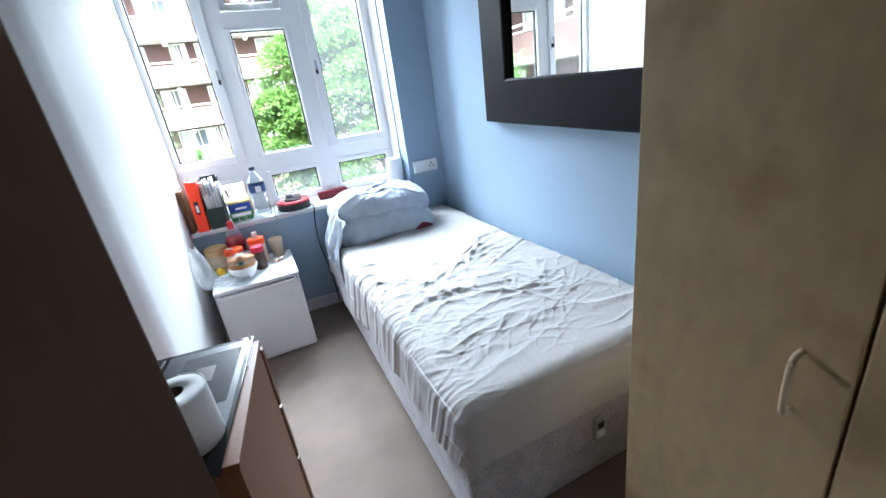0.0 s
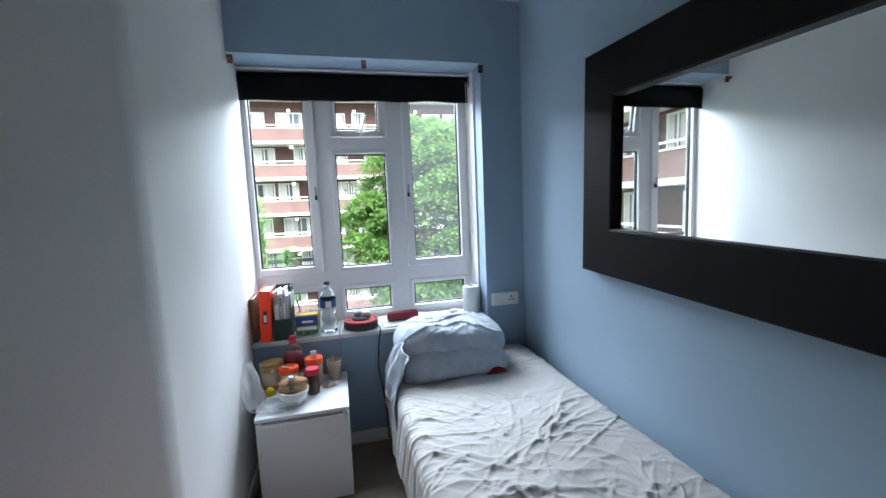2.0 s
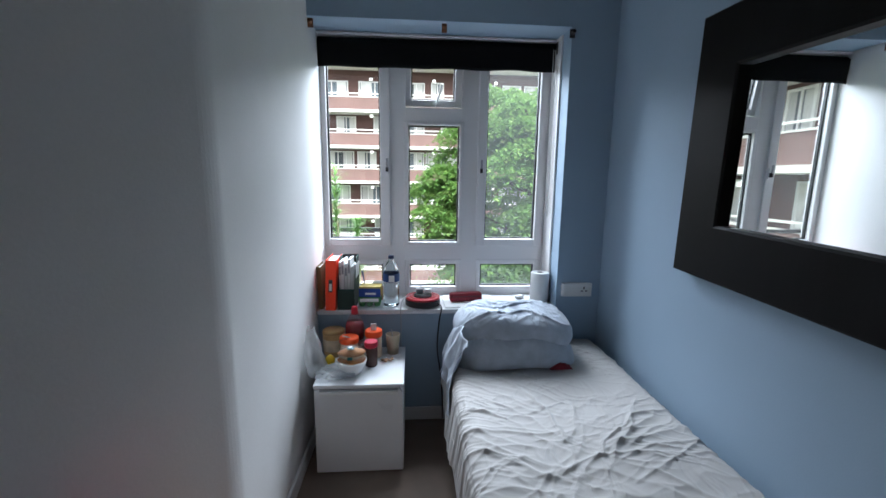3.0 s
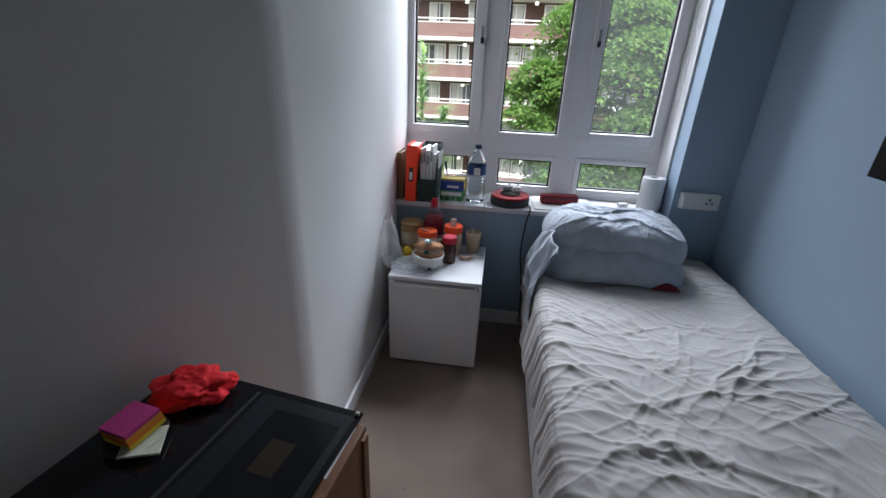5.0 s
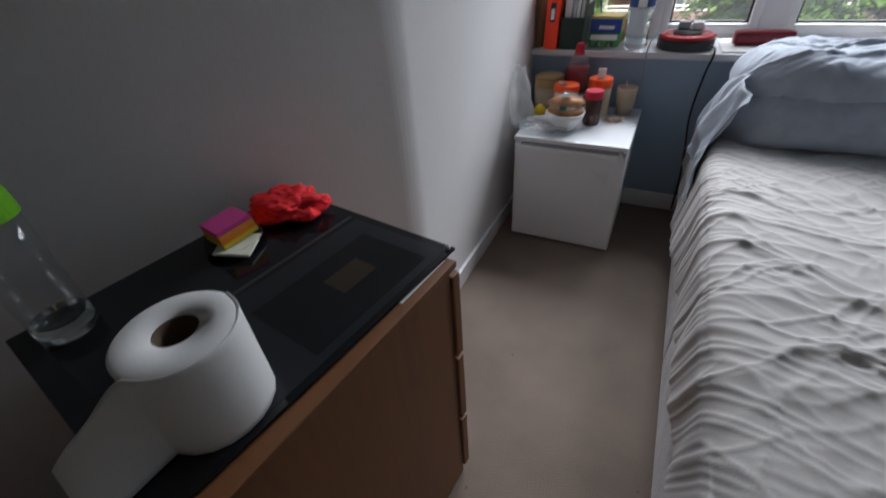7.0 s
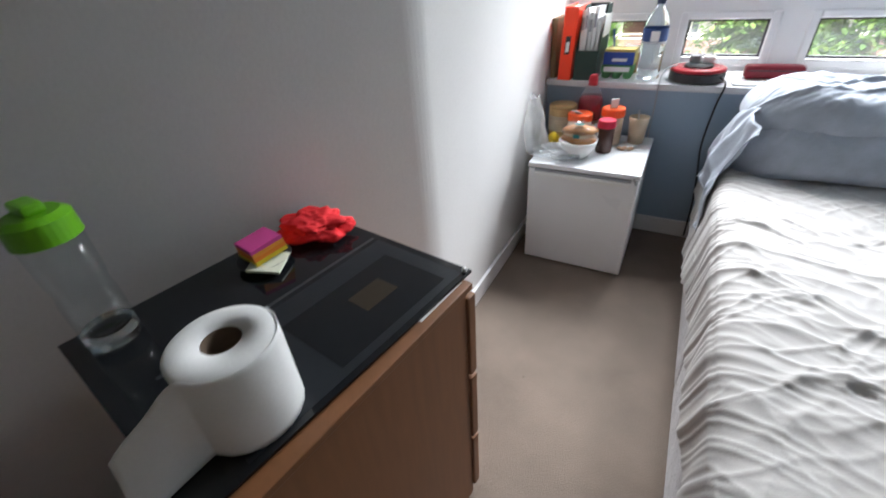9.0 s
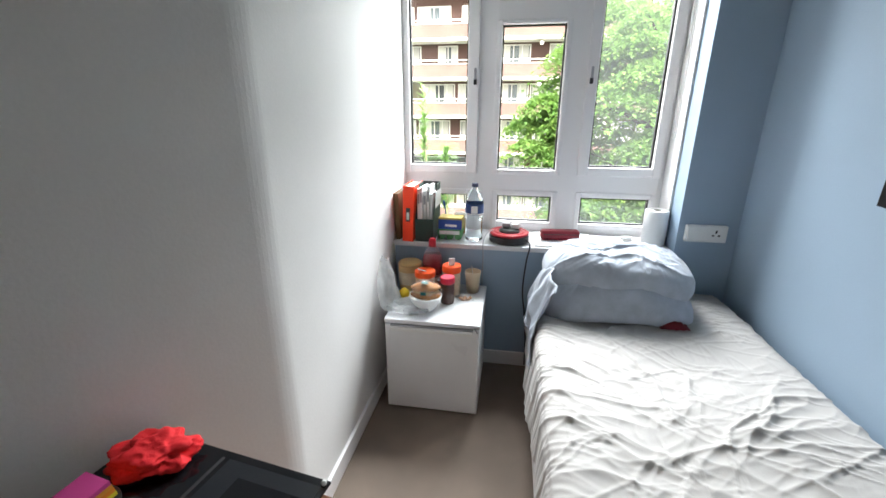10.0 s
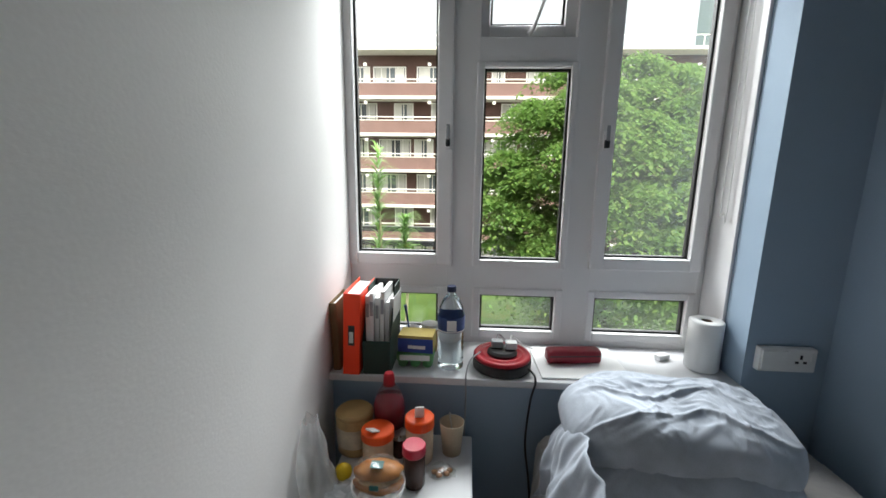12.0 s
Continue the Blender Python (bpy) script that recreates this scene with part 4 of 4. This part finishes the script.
for i, (x, h, y) in enumerate(((-0.035, 0.30, 0.02), (-0.02, 0.31, 0.015), (-0.004, 0.29, 0.03), (0.014, 0.315, 0.03), (0.03, 0.27, 0.04), (0.041, 0.28, 0.06))):
    pp = thing("paper_stack", "bundle of white papers standing in the file", "papers", mf.matrix_basis @ pose(x, y, 0.004, -3, (i - 2) * 0.5, 0), group="papers in the file")
    part("paper", box(-0.0078, 0.0078, 0, 0.19, 0, h, 0.001), PAPER, pp)
    if i < 4:
        part("print", box(-0.006, 0.006, -0.001, 0.0, h * 0.72, h * 0.9), GREY_P, pp, "grey printed lines")
eggs = thing("egg_carton", "green pulp egg carton", "carton", pose(0.08, 3.075, SILL))
part("tray", box(-0.075, 0.075, -0.05, 0.05, 0.028, 0.062, 0.01), EGGGREEN, eggs)
for i in range(3):
    for j in range(2):
        part("egg_cup", lathe([(0.014, 0.0), (0.02, 0.006), (0.024, 0.035)], 12), EGGGREEN, eggs, at=pose(-0.05 + 0.05 * i, -0.025 + 0.05 * j, 0))
part("paper_label", box(-0.06, 0.06, -0.0515, -0.05, 0.034, 0.056), PAPER, eggs)
bx = thing("food_box", "small blue and yellow card box on the egg carton", "box", pose(0.085, 3.08, SILL + 0.063, 0, 0, -4))
part("carton", box(-0.07, 0.07, -0.045, 0.045, 0, 0.07, 0.002), YELLOW, bx)
part("blue_panel", box(-0.0705, 0.0705, -0.0458, -0.045, 0.0, 0.058), BLUE_P, bx, "blue printed panel")
part("print_bar", box(-0.03, 0.04, -0.0465, -0.0459, 0.016, 0.03), PAPER, bx, "white printing")
cup = thing("toothbrush_cup", "white cup with a toothbrush behind the boxes", "cup", pose(0.045, 3.21, SILL))
part("cup", lathe([(0, 0), (0.03, 0), (0.036, 0.1), (0.033, 0.1), (0.028, 0.005), (0, 0.005)], 24, False), PLASTIC_W, cup, smooth=True)
part("toothbrush", tube([(0.0, 0, 0.01), (-0.02, 0.0, 0.14), (-0.03, 0.0, 0.2)], [0.004, 0.004, 0.007]), BLUE_P, cup, "blue toothbrush")
lidpot = thing("small_jar", "small jar with a white lid", "jar", pose(0.125, 3.2, SILL))
part("jar", lathe([(0, 0), (0.032, 0), (0.034, 0.01), (0.034, 0.1), (0.0, 0.1)], 24, False), material("amber_jar", (0.3, 0.16, 0.05), 0.3), lidpot, smooth=True)
part("lid", lathe([(0.0, 0.1), (0.037, 0.1), (0.037, 0.125), (0.0, 0.127)], 24, False), PLASTIC_W, lidpot)
bo = thing("water_bottle", "large clear plastic water bottle with a blue label", "bottle", pose(0.222, 3.055, SILL))
bo.scale = (1.13, 1.13, 1.0)
prof = [(0, 0.004), (0.038, 0.0), (0.046, 0.008)] + [(0.046 - 0.0022 * (k % 2), 0.02 + 0.011 * k) for k in range(12)] + [(0.047, 0.155), (0.047, 0.215), (0.046, 0.225), (0.042, 0.25), (0.03, 0.285), (0.016, 0.305), (0.014, 0.318), (0.014, 0.33), (0, 0.331)]
part("shell", lathe(prof, 36, False), WATER, bo, smooth=True)
part("label", lathe([(0.0480, 0.162), (0.0482, 0.222)], 36, False), material("navy_print", (0.025, 0.06, 0.2), 0.4, 0.2, 30), bo, "dark blue wrap label", smooth=True)
part("label_patch", box(-0.012, 0.02, -0.0496, -0.0455, 0.172, 0.214, 0.001), PAPER, bo, "white printed patch")
part("label_stripe", lathe([(0.0484, 0.164), (0.0484, 0.169)], 36, False), PAPER, bo, "white printed stripe", smooth=True)
part("cap", lathe([(0.0, 0.338), (0.0155, 0.338), (0.0165, 0.334), (0.0165, 0.317), (0.0, 0.317)], 24, False), material("navy_plastic", (0.012, 0.022, 0.07), 0.35), bo, "dark blue screw cap")
rl = thing("cable_reel", "red and black extension cable reel with plugs in it", "cable reel", pose(0.43, 3.075, SILL))
part("drum", lathe([(0, 0), (0.108, 0), (0.116, 0.005), (0.117, 0.038), (0.112, 0.044), (0.0, 0.044)], 40, False), BLACK_P, rl, smooth=False)
part("flange", lathe([(0.06, 0.045), (0.114, 0.045), (0.1155, 0.054), (0.110, 0.060), (0.100, 0.060), (0.098, 0.056), (0.086, 0.056), (0.084, 0.061), (0.074, 0.061), (0.072, 0.057), (0.06, 0.057)], 40, False), RED_P, rl, "red plastic rim", smooth=True)
part("hub", lathe([(0, 0.074), (0.05, 0.074), (0.06, 0.066), (0.06, 0.043), (0, 0.043)], 32, False), BLACK_P, rl)
for x, y, m in ((-0.02, 0.02, GREY_P), (0.035, 0.01, PLASTIC_W)):
    pl = part("plug", box(x - 0.024, x + 0.024, y - 0.02, y + 0.02, 0.075, 0.105, 0.007), m, rl)
    part("flex", tube(spline([(x, y + 0.02, 0.09), (x + 0.01, y + 0.07, 0.1), (x + 0.06, y + 0.13, 0.04), (x + 0.12, y + 0.15, 0.006)]), 0.003, 6), m, pl)
wb2 = thing("white_tray", "thin white plastic tray lying on the sill", "tray", pose(0.745, 3.125, SILL, 0, 0, 2))
part("tray", box(-0.175, 0.175, -0.14, 0.14, 0, 0.009, 0.004), PLASTIC_W, wb2)
rc = thing("red_case", "dark red oblong zipped case", "case", pose(0.725, 3.125, SILL + 0.009, 0, 0, 6))
part("shell", box(-0.112, 0.112, -0.032, 0.032, 0, 0.058, 0.02, seg=4), material("dark_red_cover", (0.22, 0.008, 0.022), 0.5, 0.15, 20, 200, 0.2), rc, smooth=True)
part("zip", box(-0.105, 0.105, -0.0335, -0.0318, 0.034, 0.038), BLACK_P, rc)
ad = thing("plug_adapter", "small white plug adapter", "adapter", pose(1.12, 3.2, SILL, 0, 0, 25))
part("shell", box(-0.03, 0.03, -0.016, 0.016, 0, 0.022, 0.005), PLASTIC_W, ad)
part("pin", box(0.03, 0.045, -0.004, 0.004, 0.008, 0.014), CHROME, ad)


def paper_roll(name, label, x, y, z, r, h, core):
    p = thing(name, label, "paper roll", pose(x, y, z))
    part("paper", lathe([(core, 0.002), (r - 0.004, 0.0), (r, 0.003), (r, h - 0.004), (r - 0.005, h), (core, h - 0.002), (core, 0.002)], 44, False), PAPER, p, smooth=True)
    part("core", lathe([(core - 0.002, 0.002), (core, 0.002), (core, h - 0.003), (core - 0.002, h - 0.003), (core - 0.002, 0.002)], 32, False), CARDCORE, p, "brown cardboard tube", smooth=True)
    return p


paper_roll("kitchen_roll", "upright white kitchen roll on the sill", 1.245, 3.135, SILL, 0.063, 0.205, 0.02)

# ---- things on the fridge ----
FT = 0.531
tub = thing("spread_tub", "tan plastic tub with a cream lid", "tub", pose(-0.125, 2.875, FT))
tub.scale = (1.1, 1.1, 1.0)
part("tub", lathe([(0, 0), (0.05, 0), (0.058, 0.01), (0.062, 0.145), (0.055, 0.15), (0, 0.15)], 32, False), material("tan_plastic", (0.50, 0.33, 0.15), 0.3, 0.25, 14), tub, smooth=True)
part("lid", lathe([(0, 0.166), (0.056, 0.166), (0.062, 0.16), (0.064, 0.15), (0.0, 0.15)], 32, False), material("tan_lid", (0.42, 0.27, 0.11), 0.3), tub)
part("label", lathe([(0.0605, 0.04), (0.0625, 0.115)], 32, False), material("pale_label", (0.60, 0.52, 0.40), 0.6, 0.25, 22), tub, smooth=True)
sb = thing("syrup_bottle", "clear bottle of dark red syrup with a red cap", "bottle", pose(0.0, 2.905, FT))
sb.scale = (1.2, 1.2, 1.06)
part("shell", lathe([(0, 0), (0.044, 0), (0.048, 0.008), (0.045, 0.06), (0.05, 0.14), (0.049, 0.17), (0.038, 0.205), (0.022, 0.235), (0.016, 0.25)], 32, False), glass("pale_clear_plastic", 0.08, (0.95, 0.92, 0.92), haze=0.2), sb, smooth=True)
part("syrup", lathe([(0, 0.003), (0.042, 0.003), (0.046, 0.01), (0.043, 0.06), (0.048, 0.14), (0.047, 0.169), (0.041, 0.192), (0, 0.193)], 32, False), material("red_syrup", (0.24, 0.005, 0.02), 0.12, 0.05, bump=0), sb, "dark red syrup", smooth=True)
part("cap", lathe([(0, 0.284), (0.012, 0.284), (0.016, 0.276), (0.018, 0.258), (0.018, 0.238), (0, 0.238)], 24, False), RED_P, sb)
tin = thing("small_tin", "small glass pot with a silver lid", "pot", pose(0.045, 2.855, FT))
part("pot", lathe([(0, 0), (0.027, 0), (0.029, 0.006), (0.029, 0.075), (0, 0.075)], 24, False), material("dark_contents", (0.06, 0.03, 0.025), 0.2, 0.2), tin, smooth=True)
part("lid", lathe([(0, 0.094), (0.028, 0.094), (0.031, 0.09), (0.031, 0.075), (0, 0.075)], 24, False), CHROME, tin, "silver metal lid")


def jar(x, y, r, h, body, lid, label, tag):
    j = thing("jar", label, "jar", pose(x, y, FT), group="jars on the fridge")
    part("body", lathe([(0, 0), (r * 0.94, 0), (r, 0.006), (r, h * 0.74), (r * 0.9, h * 0.78), (0, h * 0.78)], 28, False), body, j, smooth=True)
    part("lid", lathe([(0, h), (r * 0.98, h), (r * 1.06, h * 0.975), (r * 1.08, h * 0.8), (r * 1.0, h * 0.77), (0, h * 0.77)], 28, False), lid, j)
    if tag:
        part("flap", box(-0.017, 0.017, -0.006, 0.0, 0.0, 0.046, 0.003), PLASTIC_W, j, "white flip flap", at=pose(0, -0.006, h - 0.001, 8 if tag > 1 else 62, 0, 10 if tag > 1 else -30))


PALEJAR = material("pale_jar", (0.55, 0.42, 0.30), 0.25, 0.2, 20)
jar(-0.02, 2.79, 0.054, 0.150, PALEJAR, ORANGE_P, "spice jar with an orange lid and white flap", 1)
jar(0.122, 2.84, 0.050, 0.172, PALEJAR, ORANGE_P, "taller spice jar with an orange flip lid", 2)
jar(0.118, 2.715, 0.037, 0.15, material("brown_powder", (0.07, 0.035, 0.03), 0.25, 0.2, 20), material("crimson_plastic", (0.5, 0.012, 0.05), 0.35), "small jar of brown powder with a crimson lid", 0)
mug = thing("beaker", "cream plastic beaker with a spoon in it", "cup", pose(0.238, 2.885, FT))
part("cup", lathe([(0, 0), (0.034, 0), (0.046, 0.125), (0.043, 0.125), (0.032, 0.006), (0, 0.006)], 28, False), material("cream_beaker", (0.52, 0.42, 0.3), 0.4, 0.08), mug, smooth=True)
part("spoon", tube([(0.01, 0, 0.01), (-0.01, 0.02, 0.15)], 0.003), CHROME, mug)
bowl = thing("bowl", "small white china bowl on the fridge", "bowl", pose(0.018, 2.62, FT))
bowl.scale = (1.2, 1.2, 1.05)
part("bowl", lathe([(0, 0), (0.035, 0), (0.045, 0.01), (0.068, 0.06), (0.071, 0.075), (0.067, 0.075), (0.04, 0.014), (0, 0.012)], 36, False), PLASTIC_W, bowl, smooth=True)


def lump(rx, ry, rz, amp, freq, seed, sub=3, flat=True):
    """Crumpled lump resting on z = 0."""
    bm = bmesh.new()
    bmesh.ops.create_icosphere(bm, subdivisions=sub, radius=1)
    for v in bm.verts:
        d = v.co.normalized()
        n = noise.noise(d * freq + Vector((seed, 0, 0))) + 0.6 * (0.3 - abs(noise.noise(d * freq * 2.3 + Vector((0, seed, 0)))))
        k = 1 + amp * n
        v.co = Vector((d.x * rx * k, d.y * ry * k, d.z * rz * k))
        if flat:
            v.co.z = max(v.co.z, -0.8 * rz) + 0.8 * rz
    return bm


bread = thing("bread_rolls", "two golden bread rolls packed in clear film", "bread", pose(0.018, 2.62, FT + 0.062))
CRUST = material("bread_crust", (0.42, 0.16, 0.035), 0.55, 0.45, 18, 150, 0.3)
part("roll", lump(0.078, 0.050, 0.026, 0.12, 2.2, 3.0), CRUST, bread, smooth=True)
part("roll", lump(0.076, 0.046, 0.022, 0.14, 2.2, 9.0), CRUST, bread, at=pose(0.0, 0.004, 0.040, 0, 0, 6), smooth=True)
part("filling", lump(0.067, 0.047, 0.008, 0.25, 3.2, 4.0), material("pale_crumb", (0.50, 0.33, 0.16), 0.8, 0.2), bread, at=pose(0, 0, 0.033), smooth=True)
part("film", lump(0.082, 0.062, 0.056, 0.12, 3.5, 5.0), FILM, bread, "clear crinkled film")
TEAL = material("teal_sticker", (0.012, 0.12, 0.11), 0.5)
part("sticker", box(-0.020, 0.020, -0.030, 0.004, 0.0895, 0.091, 0.0005), TEAL, bread, "teal printed sticker")
part("sticker", box(-0.014, 0.014, -0.0635, -0.062, 0.040, 0.058, 0.0005), TEAL, bread, "teal printed sticker")
lem = thing("lemon", "bright yellow lemon lying on the fridge", "lemon", pose(-0.118, 2.70, FT + 0.012))
part("fruit", lathe([(0, 0), (0.012, 0.003), (0.026, 0.018), (0.029, 0.03), (0.026, 0.044), (0.013, 0.057), (0.005, 0.063), (0, 0.064)], 24, False), material("lemon_skin", (0.75, 0.50, 0.02), 0.45, 0.08, 30, 200, 0.3), lem, smooth=True)
bag = thing("carrier_bag", "crumpled white carrier bag against the wall", "plastic bag", pose(-0.178, 2.64, FT))
BAGM = glass("white_polythene", 0.3, (0.9, 0.9, 0.9), haze=0.45)


def bag_shape(u, v):
    a = 6.283 * u
    r = 0.058 * (1 - 0.6 * v ** 1.5) * (1 + 0.26 * noise.noise((math.cos(a) * 2.6, math.sin(a) * 2.6, v * 3.5)))
    x = max(-0.066, r * math.cos(a) - 0.045 * v)
    return (x, r * 1.25 * math.sin(a) + 0.06 * v * v, 0.235 * v + 0.02 * noise.noise((a, v * 6, 2.0)) * v)


part("bag", surface(36, 22, bag_shape), BAGM, bag, smooth=True)
bag2 = thing("carrier_bag", "flattened white plastic bag under the bowl", "plastic bag", pose(-0.075, 2.60, FT))
part("bag", lump(0.115, 0.075, 0.024, 0.45, 4.0, 8.0, 4), BAGM, bag2)
nuts = thing("snack_bag", "small clear bag of peach-coloured snacks", "snack bag", pose(0.205, 2.765, FT))
part("film", lump(0.05, 0.035, 0.016, 0.4, 4.0, 2.0), FILM, nuts, "clear crinkled film")
for i, (x, y) in enumerate(((-0.022, 0.0), (0.0, 0.01), (0.02, -0.006), (0.03, 0.012), (-0.005, -0.014))):
    part("snack", lump(0.011, 0.009, 0.008, 0.2, 2, i), material("peach_snack", (0.5, 0.26, 0.13), 0.6) if i == 0 else nuts.children[1].data.materials[0], nuts, at=pose(x, y, 0.001), smooth=True)

# ---- things on the chest ----
CT = 0.7785
paper_roll("toilet_roll", "white toilet roll on its end with a loose tail", -0.056, 0.893, CT, 0.068, 0.138, 0.025)
TR = bpy.data.objects["toilet_roll"]


def tail(u, v):
    """Loose end: follows the roll's front, then swings away towards the edge and sinks; u from top to bottom."""
    arc = 0.42
    if v < arc:
        a = 1.5 - 2.9 * v / arc
        r = 0.0690 + 0.004 * (v / arc) * u
        return (r * math.cos(a), r * math.sin(a), 0.137 * (1 - u) + 0.001)
    t = (v - arc) / (1 - arc)
    a = -1.40
    x, y = 0.0695 * math.cos(a), 0.0695 * math.sin(a)
    top = 0.137 * (1 - 0.62 * t ** 1.4)
    x += -0.06 * t + 0.055 * t * u
    y += -0.035 * t - 0.045 * t * t - 0.018 * u * t
    return (x, y, top * (1 - u) + 0.001 + 0.003 * math.sin(9 * t + 3 * u) * t * (1 - u))


tl = part("tail", surface(14, 24, tail), PAPER, TR, smooth=True)
tl.modifiers.new("thick", "SOLIDIFY").thickness = 0.0012
dish = thing("small_dish", "small dark dish holding paper slips", "dish", pose(-0.335, 1.163, CT))
part("dish", lathe([(0, 0), (0.038, 0), (0.058, 0.014), (0.056, 0.016), (0.036, 0.004), (0, 0.004)], 32, False), BLACK_P, dish, smooth=True)
slip = thing("paper_slip", "pale folded paper slip on the dish", "paper", pose(-0.307, 1.15, CT + 0.013, 5, 6, 25))
part("slip", box(-0.034, 0.036, -0.034, 0.032, 0, 0.006, 0.001), material("pale_green_paper", (0.66, 0.68, 0.55), 0.85, 0.1), slip)
note = thing("sticky_note_block", "block of pink, orange and yellow sticky notes", "notepad", pose(-0.337, 1.168, CT + 0.02, 5, -4, -12))
note.scale = (0.82, 0.82, 0.85)
for k, (nm, col) in enumerate((("yellow_layer", (0.75, 0.55, 0.03)), ("orange_layer", (0.8, 0.22, 0.02)), ("light_orange_layer", (0.8, 0.3, 0.04)), ("pink_layer", (0.62, 0.06, 0.28)))):
    part(nm, box(-0.046 + 0.001 * k, 0.046, -0.046, 0.046 - 0.001 * k, 0.011 * k, 0.011 * k + 0.0108, 0.0008), material(nm, col, 0.8, 0.04, 6, 200, 0.05), note)
rag = thing("red_cloth", "crumpled bright red cloth", "cloth", pose(-0.312, 1.30, CT, 0, 0, 20))
part("cloth", lump(0.074, 0.058, 0.028, 0.46, 2.0, 4.0, 5), material("bright_red_cotton", (0.85, 0.02, 0.03), 0.8, 0.1, 20, 300, 0.3), rag, smooth=True)
sh = thing("drinks_bottle", "clear drinks bottle with a lime green lid", "bottle", pose(-0.402, 0.885, CT))
sh.scale = (1.15, 1.15, 1.05)
part("shell", lathe([(0, 0.0), (0.032, 0), (0.036, 0.006), (0.036, 0.09), (0.033, 0.11), (0.036, 0.13), (0.037, 0.2), (0.034, 0.2)], 32, False), CLEAR, sh, smooth=True)
part("base", lathe([(0, 0.004), (0.034, 0.003), (0.0352, 0.012), (0.0345, 0.03), (0.020, 0.022), (0, 0.018)], 32, False), material("thick_clear_base", (0.92, 0.95, 0.95), 0.04, 0.02, bump=0.0, transmission=1.0), sh, "thick clear base", smooth=True)
LIME = material("lime_plastic", (0.16, 0.50, 0.015), 0.4, 0.08)
lidp = part("lid", lathe([(0, 0.238), (0.03, 0.238), (0.039, 0.23), (0.04, 0.198), (0, 0.198)], 32, False), LIME, sh)
part("spout", box(-0.028, 0.02, -0.013, 0.013, 0.238, 0.254, 0.006), LIME, lidp)

# ---- floor by the chest ----
rb = thing("red_bag", "soft red fabric bag on the floor beside the chest", "bag", pose(-0.42, 0.60, 0))
part("bag", lump(0.19, 0.13, 0.23, 0.3, 1.8, 6.0, 4), material("red_nylon", (0.5, 0.015, 0.02), 0.7, 0.15, 12, 200, 0.3), rb, smooth=True)
part("strap", tube(spline([(-0.1, 0, 0.36), (-0.05, -0.02, 0.45), (0.06, -0.02, 0.45), (0.1, 0, 0.36)]), 0.012, 8), BLACK_P, rb)
